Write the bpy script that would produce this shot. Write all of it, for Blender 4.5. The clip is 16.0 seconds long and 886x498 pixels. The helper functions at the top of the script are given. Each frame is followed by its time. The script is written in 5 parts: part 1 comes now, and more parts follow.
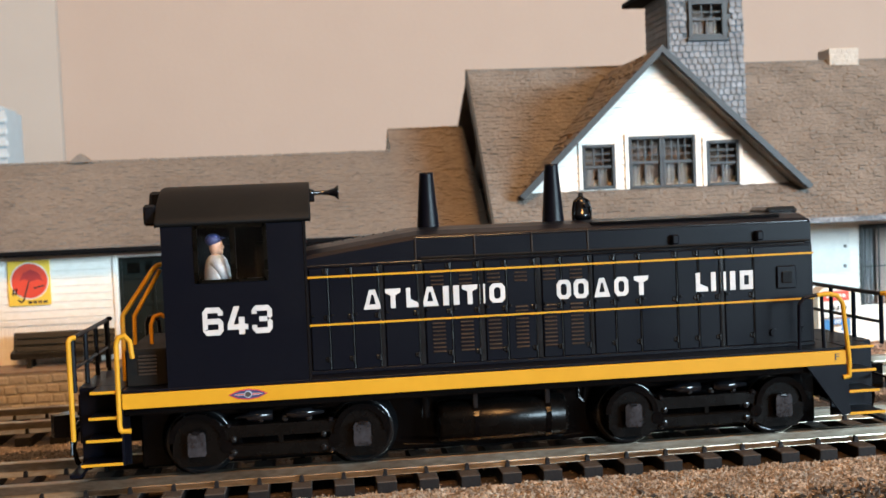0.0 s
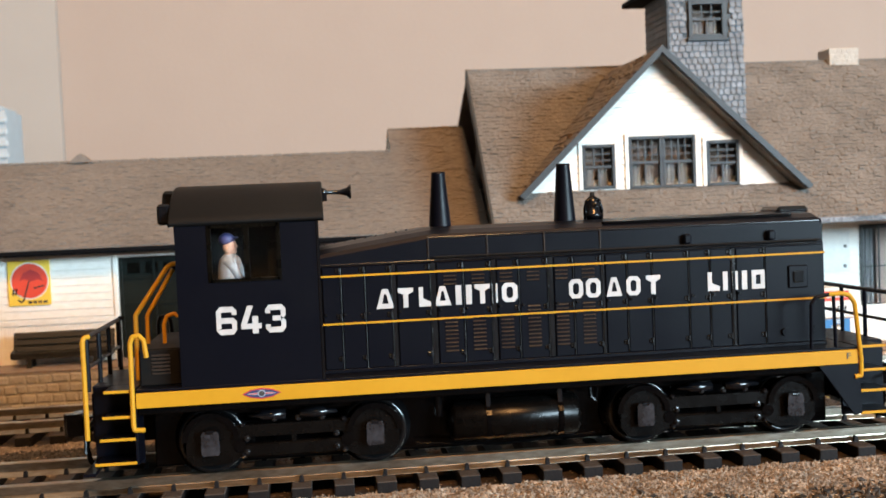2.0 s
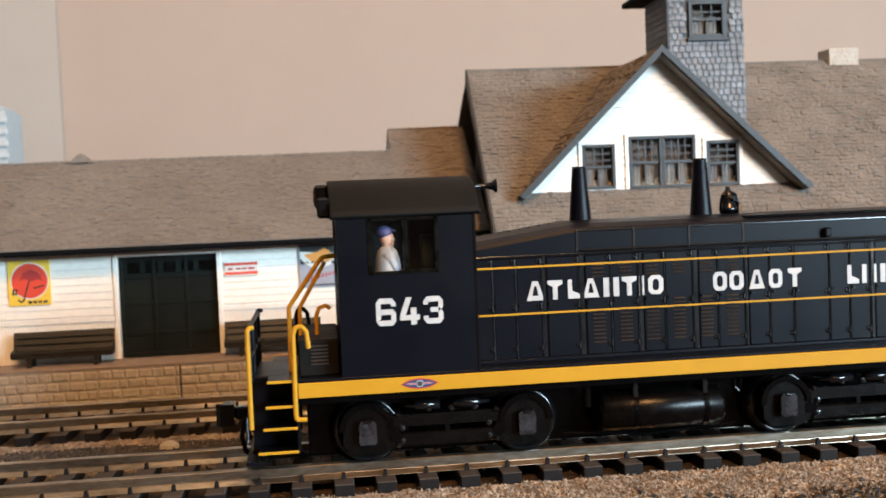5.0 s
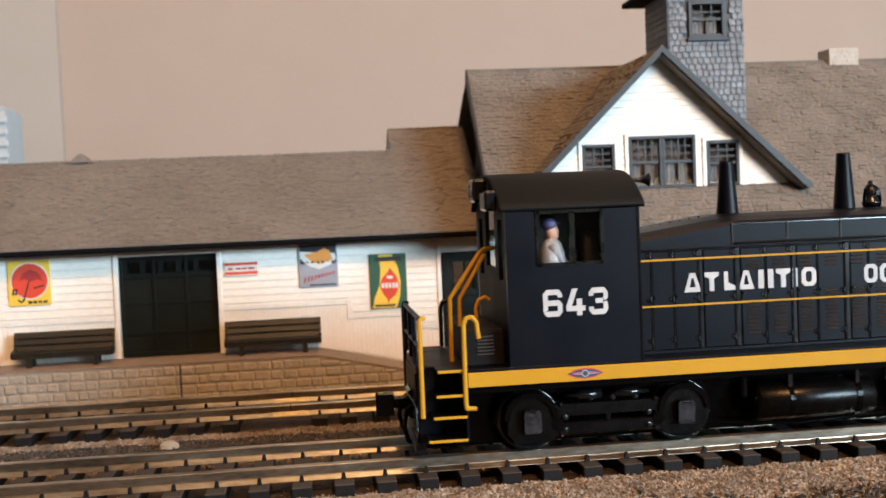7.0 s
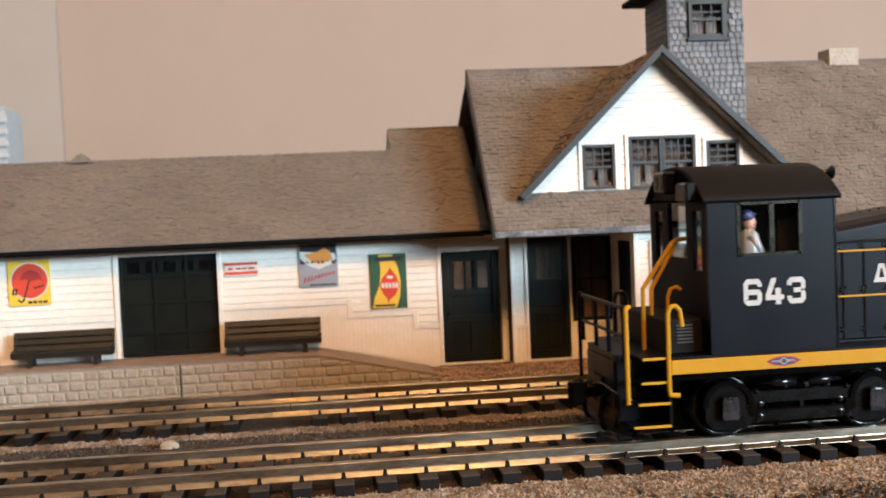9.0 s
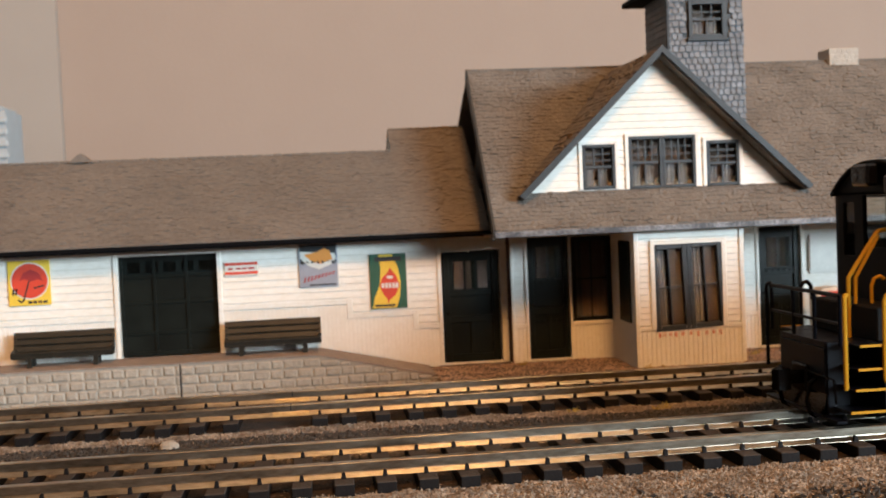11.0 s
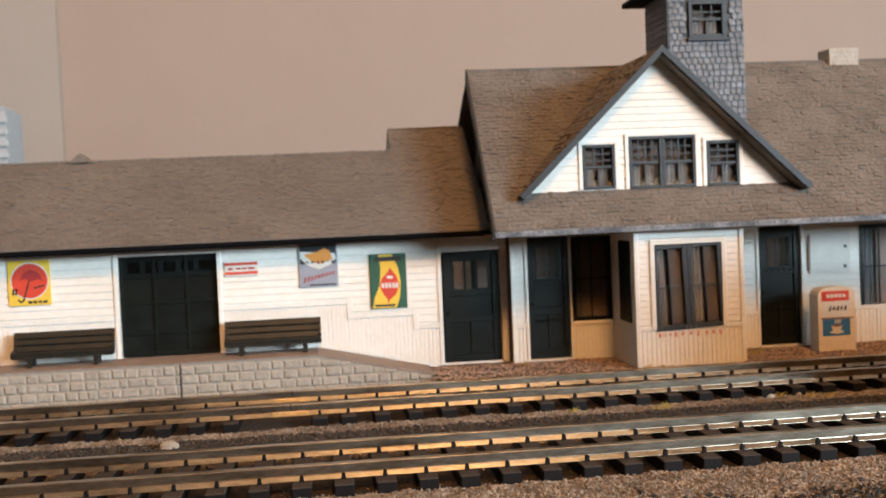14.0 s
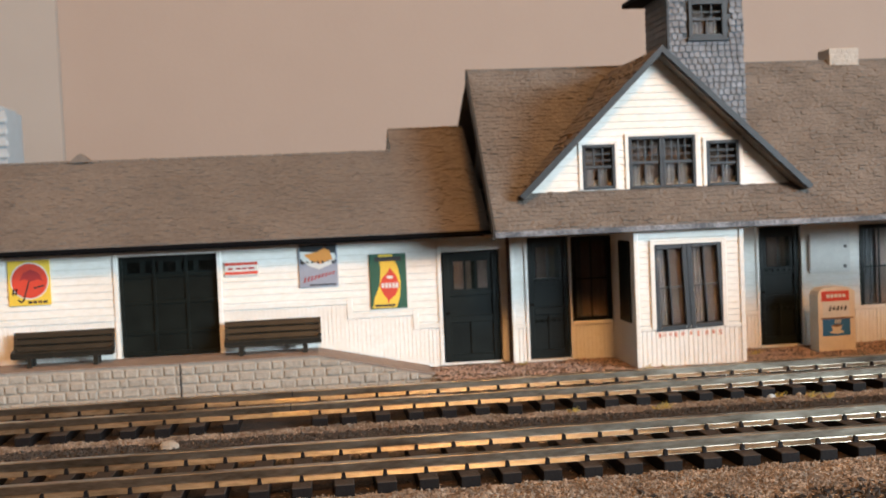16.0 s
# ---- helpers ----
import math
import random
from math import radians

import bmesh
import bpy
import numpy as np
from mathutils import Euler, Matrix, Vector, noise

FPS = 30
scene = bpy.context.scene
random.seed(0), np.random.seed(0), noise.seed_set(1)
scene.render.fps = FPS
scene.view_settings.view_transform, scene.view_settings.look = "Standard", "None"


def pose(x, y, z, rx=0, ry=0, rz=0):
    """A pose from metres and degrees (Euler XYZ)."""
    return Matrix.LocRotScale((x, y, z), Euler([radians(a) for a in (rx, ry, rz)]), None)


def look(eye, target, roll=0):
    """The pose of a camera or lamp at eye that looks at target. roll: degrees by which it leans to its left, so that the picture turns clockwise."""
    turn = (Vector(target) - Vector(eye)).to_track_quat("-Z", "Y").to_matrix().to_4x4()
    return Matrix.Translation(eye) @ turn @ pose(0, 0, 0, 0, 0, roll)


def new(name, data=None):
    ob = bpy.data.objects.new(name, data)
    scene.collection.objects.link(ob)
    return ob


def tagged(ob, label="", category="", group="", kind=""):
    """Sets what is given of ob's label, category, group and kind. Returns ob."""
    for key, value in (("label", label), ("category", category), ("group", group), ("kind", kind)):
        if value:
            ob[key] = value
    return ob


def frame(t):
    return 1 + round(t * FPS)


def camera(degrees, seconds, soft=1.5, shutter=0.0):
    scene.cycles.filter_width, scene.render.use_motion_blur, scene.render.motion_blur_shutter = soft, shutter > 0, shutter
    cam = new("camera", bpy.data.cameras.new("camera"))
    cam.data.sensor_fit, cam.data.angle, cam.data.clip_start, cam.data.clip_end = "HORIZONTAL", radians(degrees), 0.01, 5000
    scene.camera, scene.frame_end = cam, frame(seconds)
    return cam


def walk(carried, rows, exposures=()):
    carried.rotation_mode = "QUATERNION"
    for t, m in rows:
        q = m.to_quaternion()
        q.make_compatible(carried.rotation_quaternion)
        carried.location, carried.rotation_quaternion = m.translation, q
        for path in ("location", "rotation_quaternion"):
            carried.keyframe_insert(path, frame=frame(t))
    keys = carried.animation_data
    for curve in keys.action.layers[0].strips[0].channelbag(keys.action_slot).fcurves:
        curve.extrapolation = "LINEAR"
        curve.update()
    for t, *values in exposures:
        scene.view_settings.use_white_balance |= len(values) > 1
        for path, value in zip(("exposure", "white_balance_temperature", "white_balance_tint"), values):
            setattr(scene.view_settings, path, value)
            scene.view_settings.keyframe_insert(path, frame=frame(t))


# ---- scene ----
cam = camera(45, 16.0, soft=1.6, shutter=0.5)
cam.data.dof.use_dof, cam.data.dof.focus_distance, cam.data.dof.aperture_fstop = True, 0.188, 52.0
EYE = (0.0, -0.1993, 0.0451)
LOOK = look(EYE, (EYE[0] + 0.11855, EYE[1] + 0.99209, EYE[2] - 0.04137), -2.44)
walk(cam, [(0.0, LOOK), (16.0, LOOK)], exposures=[(0.0, 0.17, 5950, 2), (4.0, 0.17, 5950, 2), (6.5, -0.04, 6000, 4), (9.0, -0.06, 6250, 6), (11.5, -0.43, 6400, 7), (12.0, -0.5, 6350, 7), (12.5, -0.32, 6300, 7), (16.0, -0.35, 6300, 7)])

# ---- light: a daylit window and two warm ceiling lamps of the hobby room ----
world = bpy.data.worlds.new("room_dusk")
world.use_nodes = True
scene.world = world
wn = world.node_tree.nodes
sky = wn.new("ShaderNodeTexSky")
sky.sky_type, sky.sun_disc = "NISHITA", False
sky.sun_elevation, sky.sun_rotation = radians(25), radians(120)
world.node_tree.links.new(sky.outputs[0], wn["Background"].inputs[0])
wn["Background"].inputs[1].default_value = 0.1


def area_lamp(name, m, sx, sy, watts, color):
    d = bpy.data.lights.new(name, "AREA")
    d.shape, d.size, d.size_y, d.energy, d.color = "RECTANGLE", sx, sy, watts, color
    o = new(name, d)
    o.matrix_world = m
    return o


area_lamp("window_daylight", look((1.56, -1.62, 0.43), (0.0, -0.2, 0.0)), 1.2, 0.48, 106, (0.74, 0.89, 1.0))
area_lamp("overhead_lamp_light", look((0.20, -0.17, 1.46), (0.20, -0.17, 0.0)), 0.13, 0.13, 4.2, (1.0, 0.56, 0.22))
area_lamp("ceiling_lamp_light", look((0.16, -1.08, 1.02), (0.05, 0.1, 0.0)), 0.30, 0.30, 22, (1.0, 0.45, 0.14))

# ---- materials ----
def mat(name, base, second=None, scale=0.5, rough=0.6, metal=0.0, bump=0.0, bump_scale=None, fine=None, spread=(0.35, 0.65), stretch=(1, 1, 1), random_tone=0.0, spec=0.5):
    """Two tones mixed by noise at two scales (features per millimetre), with relief."""
    m = bpy.data.materials.new(name)
    m.use_nodes = True
    n, l = m.node_tree.nodes, m.node_tree.links
    b = n["Principled BSDF"]
    b.inputs["Roughness"].default_value, b.inputs["Metallic"].default_value = rough, metal
    b.inputs["Specular IOR Level"].default_value = spec
    tc = n.new("ShaderNodeTexCoord")
    mp = n.new("ShaderNodeMapping")
    mp.inputs["Scale"].default_value = stretch
    l.new(tc.outputs["Object"], mp.inputs["Vector"])

    def tex(s, detail=4.0):
        t = n.new("ShaderNodeTexNoise")
        t.inputs["Scale"].default_value, t.inputs["Detail"].default_value = s * 1000, detail
        l.new(mp.outputs[0], t.inputs["Vector"])
        return t
    second = second or tuple(c * 0.8 for c in base)
    t1, t2 = tex(scale), tex(fine or scale * 7)
    mx = n.new("ShaderNodeMath")
    mx.operation = "MULTIPLY_ADD"
    mx.inputs[1].default_value = 0.45
    half = n.new("ShaderNodeMath")
    half.operation = "MULTIPLY"
    half.inputs[1].default_value = 0.55
    l.new(t1.outputs["Fac"], half.inputs[0])
    l.new(t2.outputs["Fac"], mx.inputs[0])
    l.new(half.outputs[0], mx.inputs[2])
    rp = n.new("ShaderNodeValToRGB")
    rp.color_ramp.elements[0].position, rp.color_ramp.elements[1].position = spread
    rp.color_ramp.elements[0].color = (*second, 1)
    rp.color_ramp.elements[1].color = (*base, 1)
    l.new(mx.outputs[0], rp.inputs[0])
    out = rp.outputs[0]
    if random_tone:
        oi = n.new("ShaderNodeObjectInfo")
        ge = n.new("ShaderNodeNewGeometry")
        ad = n.new("ShaderNodeMath")
        ad.operation = "ADD"
        l.new(oi.outputs["Random"], ad.inputs[0])
        l.new(ge.outputs["Random Per Island"], ad.inputs[1])
        mr = n.new("ShaderNodeMapRange")
        mr.inputs["From Max"].default_value = 2.0
        mr.inputs["To Min"].default_value, mr.inputs["To Max"].default_value = 1 - random_tone, 1 + random_tone
        l.new(ad.outputs[0], mr.inputs["Value"])
        hs = n.new("ShaderNodeHueSaturation")
        l.new(mr.outputs[0], hs.inputs["Value"])
        l.new(out, hs.inputs["Color"])
        out = hs.outputs[0]
    l.new(out, b.inputs["Base Color"])
    rr = n.new("ShaderNodeMapRange")
    rr.inputs["To Min"].default_value, rr.inputs["To Max"].default_value = max(0.02, rough - 0.1), min(1, rough + 0.1)
    l.new(t1.outputs["Fac"], rr.inputs["Value"])
    l.new(rr.outputs[0], b.inputs["Roughness"])
    if bump:
        bp = n.new("ShaderNodeBump")
        bp.inputs["Strength"].default_value, bp.inputs["Distance"].default_value = 1.0, bump * 0.001
        l.new(tex(bump_scale or scale * 4).outputs["Fac"], bp.inputs["Height"])
        l.new(bp.outputs[0], b.inputs["Normal"])
    return m


def glass(name, tint=(0.9, 0.95, 0.95), rough=0.03):
    m = bpy.data.materials.new(name)
    m.use_nodes = True
    b = m.node_tree.nodes["Principled BSDF"]
    b.inputs["Base Color"].default_value = (*tint, 1)
    b.inputs["Transmission Weight"].default_value, b.inputs["Roughness"].default_value, b.inputs["IOR"].default_value = 1.0, rough, 1.3
    return m


M_PLASTER = mat("wall_paint_tan", (0.39, 0.315, 0.265), (0.375, 0.30, 0.252), 0.004, 0.85, bump=0.15, bump_scale=0.3)
M_PLASTER2 = mat("wall_paint_cream", (0.40, 0.365, 0.33), (0.38, 0.345, 0.31), 0.004, 0.85)
M_CEIL = mat("ceiling_paint", (0.55, 0.51, 0.46), None, 0.004, 0.9)
M_UNSEENWALL = mat("dark_unseen_wall", (0.13, 0.085, 0.055), (0.08, 0.05, 0.033), 0.01, 0.6, stretch=(6, 6, 0.3))
M_CARPET = mat("carpet", (0.12, 0.09, 0.07), (0.08, 0.06, 0.05), 0.02, 0.95)
M_SOIL = mat("brown_ballast", (0.19, 0.14, 0.10), (0.06, 0.044, 0.032), 0.6, 0.95, bump=0.5, bump_scale=1.2, fine=2.2, spread=(0.36, 0.62))
# Brown soil tone, with the deep shade of the sleeper gaps mixed in.
M_TRACKBED = mat("shaded_track_bed", (0.060, 0.036, 0.024), (0.010, 0.007, 0.006), 0.35, 0.95, bump=0.4, bump_scale=1.6, fine=1.6, spread=(0.42, 0.66))
M_GRAVEL = mat("gravel_grain", (0.36, 0.295, 0.232), (0.12, 0.093, 0.072), 0.35, 0.9, fine=0.12, random_tone=0.8)
M_BLACKGRAVEL = mat("coal_grain", (0.05, 0.042, 0.036), (0.02, 0.017, 0.015), 0.4, 0.8, random_tone=0.7)
M_PINKGRAVEL = mat("reddish_gravel", (0.56, 0.40, 0.31), (0.29, 0.19, 0.145), 0.7, 0.92, bump=0.35, bump_scale=1.4, random_tone=0.35)
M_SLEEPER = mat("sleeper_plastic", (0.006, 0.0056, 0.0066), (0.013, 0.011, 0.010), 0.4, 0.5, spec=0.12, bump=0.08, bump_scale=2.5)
M_SLEEPTOP = mat("brown_sleeper_top", (0.055, 0.044, 0.037), (0.024, 0.020, 0.018), 0.5, 0.75, spec=0.25, bump=0.12, bump_scale=2.0, stretch=(1, 0.5, 1))
M_RAIL = mat("nickel_rail", (0.43, 0.375, 0.30), (0.22, 0.175, 0.128), 0.22, 0.34, metal=1.0, bump=0.012, bump_scale=1.2, stretch=(0.3, 1, 1), fine=1.4, spread=(0.36, 0.62))
M_SIDING = mat("white_clapboard", (0.80, 0.80, 0.765), (0.69, 0.665, 0.60), 0.08, 0.6, bump=0.04, bump_scale=2, stretch=(0.4, 1, 1), fine=1.2)
M_WAINSCOT = mat("cream_beadboard", (0.83, 0.825, 0.79), (0.76, 0.735, 0.675), 0.09, 0.65, bump=0.04, bump_scale=2, fine=0.8)
M_GREEN = mat("dark_green_paint", (0.006, 0.0098, 0.0082), (0.0035, 0.0052, 0.0045), 0.2, 0.42, spec=0.26, bump=0.05, bump_scale=1.5)
M_SLATE = mat("slate_blue_trim", (0.027, 0.034, 0.041), (0.014, 0.017, 0.021), 0.25, 0.55, bump=0.08, bump_scale=1.5)
M_FASCIA = mat("worn_fascia", (0.30, 0.31, 0.34), (0.05, 0.055, 0.065), 0.18, 0.6, spread=(0.42, 0.66), bump=0.1, bump_scale=1)
M_ROOF = mat("brown_shingle", (0.190, 0.162, 0.138), (0.132, 0.112, 0.095), 0.05, 0.85, bump=0.25, bump_scale=0.8, fine=0.9, random_tone=0.13)
M_ROOF2 = mat("main_shingle", (0.192, 0.170, 0.149), (0.124, 0.109, 0.095), 0.1, 0.85, bump=0.7, bump_scale=0.9, fine=1.1, random_tone=0.12)
M_TOWER = mat("grey_shingle", (0.215, 0.245, 0.28), (0.10, 0.115, 0.135), 0.3, 0.6, bump=0.1, bump_scale=1.5, random_tone=0.3)
M_STONE = mat("grey_stone_block", (0.355, 0.322, 0.272), (0.27, 0.242, 0.203), 0.25, 0.85, bump=0.6, bump_scale=0.6, random_tone=0.12)
M_MORTAR = mat("stone_joint", (0.34, 0.31, 0.262), (0.27, 0.242, 0.203), 0.4, 0.9, bump=0.1)
M_PLATFORM = mat("platform_top", (0.285, 0.225, 0.185), (0.19, 0.145, 0.118), 0.3, 0.9, bump=0.1)
M_BENCH = mat("bench_dark_olive", (0.007, 0.007, 0.0055), (0.024, 0.021, 0.016), 0.25, 0.42, bump=0.05, spread=(0.45, 0.75), spec=0.25)
# Dark grey cloth for the curtains behind the panes.
M_CURTAIN = mat("curtain_dark_grey", (0.125, 0.118, 0.12), (0.06, 0.055, 0.055), 0.3, 0.85, stretch=(3, 1, 0.2))
M_BLIND = mat("brown_interior", (0.12, 0.08, 0.06), (0.075, 0.05, 0.038), 0.1, 0.9)
M_GLASS = glass("window_glass")
M_BLACK = mat("loco_black", (0.0012, 0.0016, 0.0040), (0.0020, 0.0024, 0.0052), 0.15, 0.37, spec=0.14, bump=0.012, bump_scale=2.0, fine=1.2)
M_ROOFBLK = mat("cab_roof_black", (0.0075, 0.0068, 0.0062), (0.0045, 0.0042, 0.0042), 0.15, 0.6, spec=0.10, bump=0.02, bump_scale=3)
M_TANK = mat("worn_black_tank", (0.0024, 0.002, 0.0018), (0.0012, 0.0011, 0.0011), 0.3, 0.27, spec=0.16, bump=0.03, bump_scale=1.0)
M_UNDER = mat("underframe_black", (0.0010, 0.0009, 0.0011), (0.0022, 0.0019, 0.0019), 0.3, 0.16, spec=0.10, bump=0.04, bump_scale=1.5)
M_GLOSS = mat("gloss_black", (0.003, 0.003, 0.004), (0.005, 0.005, 0.006), 0.2, 0.18)
M_YELLOW = mat("loco_yellow", (0.42, 0.225, 0.012), (0.39, 0.205, 0.010), 0.1, 0.5, bump=0.01, spec=0.15)
M_WHITE = mat("white_lettering", (0.47, 0.47, 0.475), (0.36, 0.36, 0.365), 0.12, 0.55)
M_STEEL = mat("wheel_steel", (0.006, 0.006, 0.007), (0.003, 0.003, 0.003), 0.4, 0.16, spec=0.45)
M_GREYBOX = mat("journal_grey", (0.027, 0.028, 0.034), (0.006, 0.006, 0.007), 0.3, 0.2, bump=0.04, fine=1.2)


def plain(name, c, rough=0.6):
    return mat(name, c, tuple(v * 0.85 for v in c), 0.25, rough)


M_RED, M_SIGNYEL, M_SIGNGRN = plain("sign_red", (0.62, 0.06, 0.03)), plain("sign_yellow", (0.80, 0.55, 0.06)), plain("sign_green", (0.025, 0.10, 0.06))
M_SIGNBLUE, M_SIGNGREY, M_ORANGE = plain("sign_blue", (0.03, 0.16, 0.38)), plain("sign_grey", (0.30, 0.33, 0.40)), plain("sign_orange", (0.75, 0.30, 0.06))
M_INK, M_CREAM, M_BROWN = plain("ink_black", (0.03, 0.03, 0.03)), plain("cream_enamel", (0.74, 0.66, 0.54)), plain("brown_paint", (0.20, 0.11, 0.055))
M_SIGNPALE = plain("pale_blue_plastic", (0.42, 0.47, 0.50))
M_TUFT = plain("dry_grass", (0.42, 0.32, 0.07))
M_BRASS = mat("brass_joiner", (0.55, 0.44, 0.27), (0.36, 0.27, 0.15), 0.3, 0.42, metal=1.0)
# Warm lamp gleam on slats and seams is painted in as brown.
M_LOUVRE = mat("warm_lit_louvre", (0.028, 0.018, 0.011), (0.012, 0.009, 0.007), 0.5, 0.4)
M_FRAME = mat("cab_window_metal", (0.038, 0.034, 0.026), (0.022, 0.02, 0.016), 0.25, 0.28, metal=1.0)
M_HINGE = mat("glossy_hinge_black", (0.007, 0.0072, 0.0085), (0.0035, 0.0035, 0.004), 0.4, 0.24, spec=0.5)
M_EAVE = mat("eave_black", (0.004, 0.004, 0.005), None, 0.2, 0.85, spec=0.08)
M_CHIMNEY = mat("pale_chimney_brick", (0.44, 0.41, 0.365), (0.36, 0.33, 0.29), 0.4, 0.85, bump=0.1, random_tone=0.1)
M_SHADE = mat("brown_blind", (0.062, 0.038, 0.026), (0.04, 0.025, 0.018), 0.12, 0.8, stretch=(2, 1, 0.4))
M_LACE = mat("tan_curtain", (0.20, 0.135, 0.11), (0.13, 0.085, 0.068), 0.15, 0.85, stretch=(3, 1, 0.3))
M_FADED = mat("faded_red_paint", (0.55, 0.10, 0.05), (0.70, 0.42, 0.30), 0.5, 0.7)
# Brown return paint, darkened for the deep shadow beside the door.
M_RETURN = mat("shadowed_brown", (0.075, 0.036, 0.018), (0.03, 0.016, 0.01), 0.1, 0.8, stretch=(1, 1, 0.4))
M_DARKRED, M_PALE = plain("dark_red_ink", (0.35, 0.03, 0.03)), plain("pale_board", (0.70, 0.70, 0.66))
M_SKIN, M_SHIRT, M_CAP = plain("figure_skin", (0.30, 0.175, 0.125)), plain("figure_shirt", (0.16, 0.16, 0.175)), plain("figure_cap", (0.022, 0.024, 0.085))
M_DARK = mat("interior_dark", (0.0045, 0.0045, 0.005), (0.0065, 0.006, 0.0055), 0.1, 0.8, spec=0.2)

# ---- building tools; all lengths below are millimetres ----
MM = 0.001
ORIGIN = {}


def thing(name, x, y, z, label, category, group="", kind=""):
    o = new(name)
    o.location = (x * MM, y * MM, z * MM)
    o.empty_display_size = 0.005
    ORIGIN[o.name] = (x, y, z)
    return tagged(o, label, category, group, kind)


def part(name, bm, material, parent=None, label="", smooth=False):
    """One mesh object from a bmesh given in the place's millimetres."""
    o0 = ORIGIN[parent.name] if parent else (0, 0, 0)
    bmesh.ops.recalc_face_normals(bm, faces=bm.faces)
    me = bpy.data.meshes.new(name)
    for v in bm.verts:
        v.co = Vector(((v.co.x - o0[0]) * MM, (v.co.y - o0[1]) * MM, (v.co.z - o0[2]) * MM))
    if smooth:
        for f in bm.faces:
            f.smooth = len(f.verts) == 4
    bm.to_mesh(me)
    bm.free()
    for m in (material if isinstance(material, (list, tuple)) else [material]):
        me.materials.append(m)
    ob = new(name, me)
    if parent:
        ob.parent = parent
    ORIGIN[ob.name] = o0
    return tagged(ob, label)


def whole(name, bm, material, label, category, kind="", group="", at=None, smooth=False):
    """A top-level thing of one mesh, with its origin at its base."""
    c = at or tuple(sum(v.co[i] for v in bm.verts) / len(bm.verts) if i < 2 else min(v.co[2] for v in bm.verts) for i in range(3))
    for v in bm.verts:
        v.co -= Vector(c)
    o = part(name, bm, material, None, "", smooth)
    o.location = [a * MM for a in c]
    ORIGIN[o.name] = c
    return tagged(o, label, category, group, kind)


def B():
    return bmesh.new()


def box(bm, x0, x1, y0, y1, z0, z1, bevel=0.0, mi=0):
    vs = [bm.verts.new((x, y, z)) for x in (x0, x1) for y in (y0, y1) for z in (z0, z1)]
    fs = [bm.faces.new([vs[i] for i in q]) for q in ((0, 1, 3, 2), (4, 6, 7, 5), (0, 4, 5, 1), (2, 3, 7, 6), (0, 2, 6, 4), (1, 5, 7, 3))]
    for f in fs:
        f.material_index = mi
    if bevel:
        es = list({e for f in fs for e in f.edges})
        bmesh.ops.bevel(bm, geom=es, offset=bevel, segments=1, affect="EDGES", clamp_overlap=True)
    return bm


def prism(bm, pts, axis, a, b, mi=0):
    """A polygon extruded along an axis: pts are the other two coordinates in order."""
    def co(p, w):
        return {"x": (w, p[0], p[1]), "y": (p[0], w, p[1]), "z": (p[0], p[1], w)}[axis]
    v0 = [bm.verts.new(co(p, a)) for p in pts]
    v1 = [bm.verts.new(co(p, b)) for p in pts]
    n = len(pts)
    fs = [bm.faces.new(v0), bm.faces.new(v1[::-1])] + [bm.faces.new((v0[i], v1[i], v1[(i + 1) % n], v0[(i + 1) % n])) for i in range(n)]
    for f in fs:
        f.material_index = mi
    return bm


def cyl(bm, p0, p1, r0, r1=None, seg=16, mi=0):
    p0, p1 = Vector(p0), Vector(p1)
    r1 = r0 if r1 is None else r1
    d = (p1 - p0).normalized()
    u = d.orthogonal().normalized()
    w = d.cross(u)
    ring = lambda p, r: [bm.verts.new(p + r * (math.cos(2 * math.pi * i / seg) * u + math.sin(2 * math.pi * i / seg) * w)) for i in range(seg)]
    a, b = ring(p0, r0), ring(p1, r1)
    fs = [bm.faces.new((a[i], a[(i + 1) % seg], b[(i + 1) % seg], b[i])) for i in range(seg)]
    fs += [bm.faces.new(a[::-1]), bm.faces.new(b)]
    for f in fs:
        f.material_index = mi
    return bm


def tube(bm, pts, r, seg=8):
    for a, b in zip(pts, pts[1:]):
        cyl(bm, a, b, r, r, seg)
    for p in pts[1:-1]:
        bmesh.ops.create_icosphere(bm, subdivisions=1, radius=r, matrix=Matrix.Translation(p))
    return bm


def lathe(bm, p, axis, prof, seg=20):
    """Rings of (distance along axis, radius) joined into one turned body."""
    d = Vector(axis).normalized()
    u = d.orthogonal().normalized()
    w = d.cross(u)
    rings = []
    for h, r in prof:
        rings.append([bm.verts.new(Vector(p) + d * h + r * (math.cos(2 * math.pi * i / seg) * u + math.sin(2 * math.pi * i / seg) * w)) for i in range(seg)])
    for a, b in zip(rings, rings[1:]):
        for i in range(seg):
            bm.faces.new((a[i], a[(i + 1) % seg], b[(i + 1) % seg], b[i]))
    bm.faces.new(rings[0][::-1])
    bm.faces.new(rings[-1])
    return bm


def share(name, ob, x, y, z, parent):
    """Another object on the mesh of ob, moved by millimetres from it."""
    o = new(name, ob.data)
    o.parent = parent
    o.location = (ob.location[0] + x * MM, ob.location[1] + y * MM, ob.location[2] + z * MM)
    ORIGIN[o.name] = ORIGIN[ob.name]
    return o


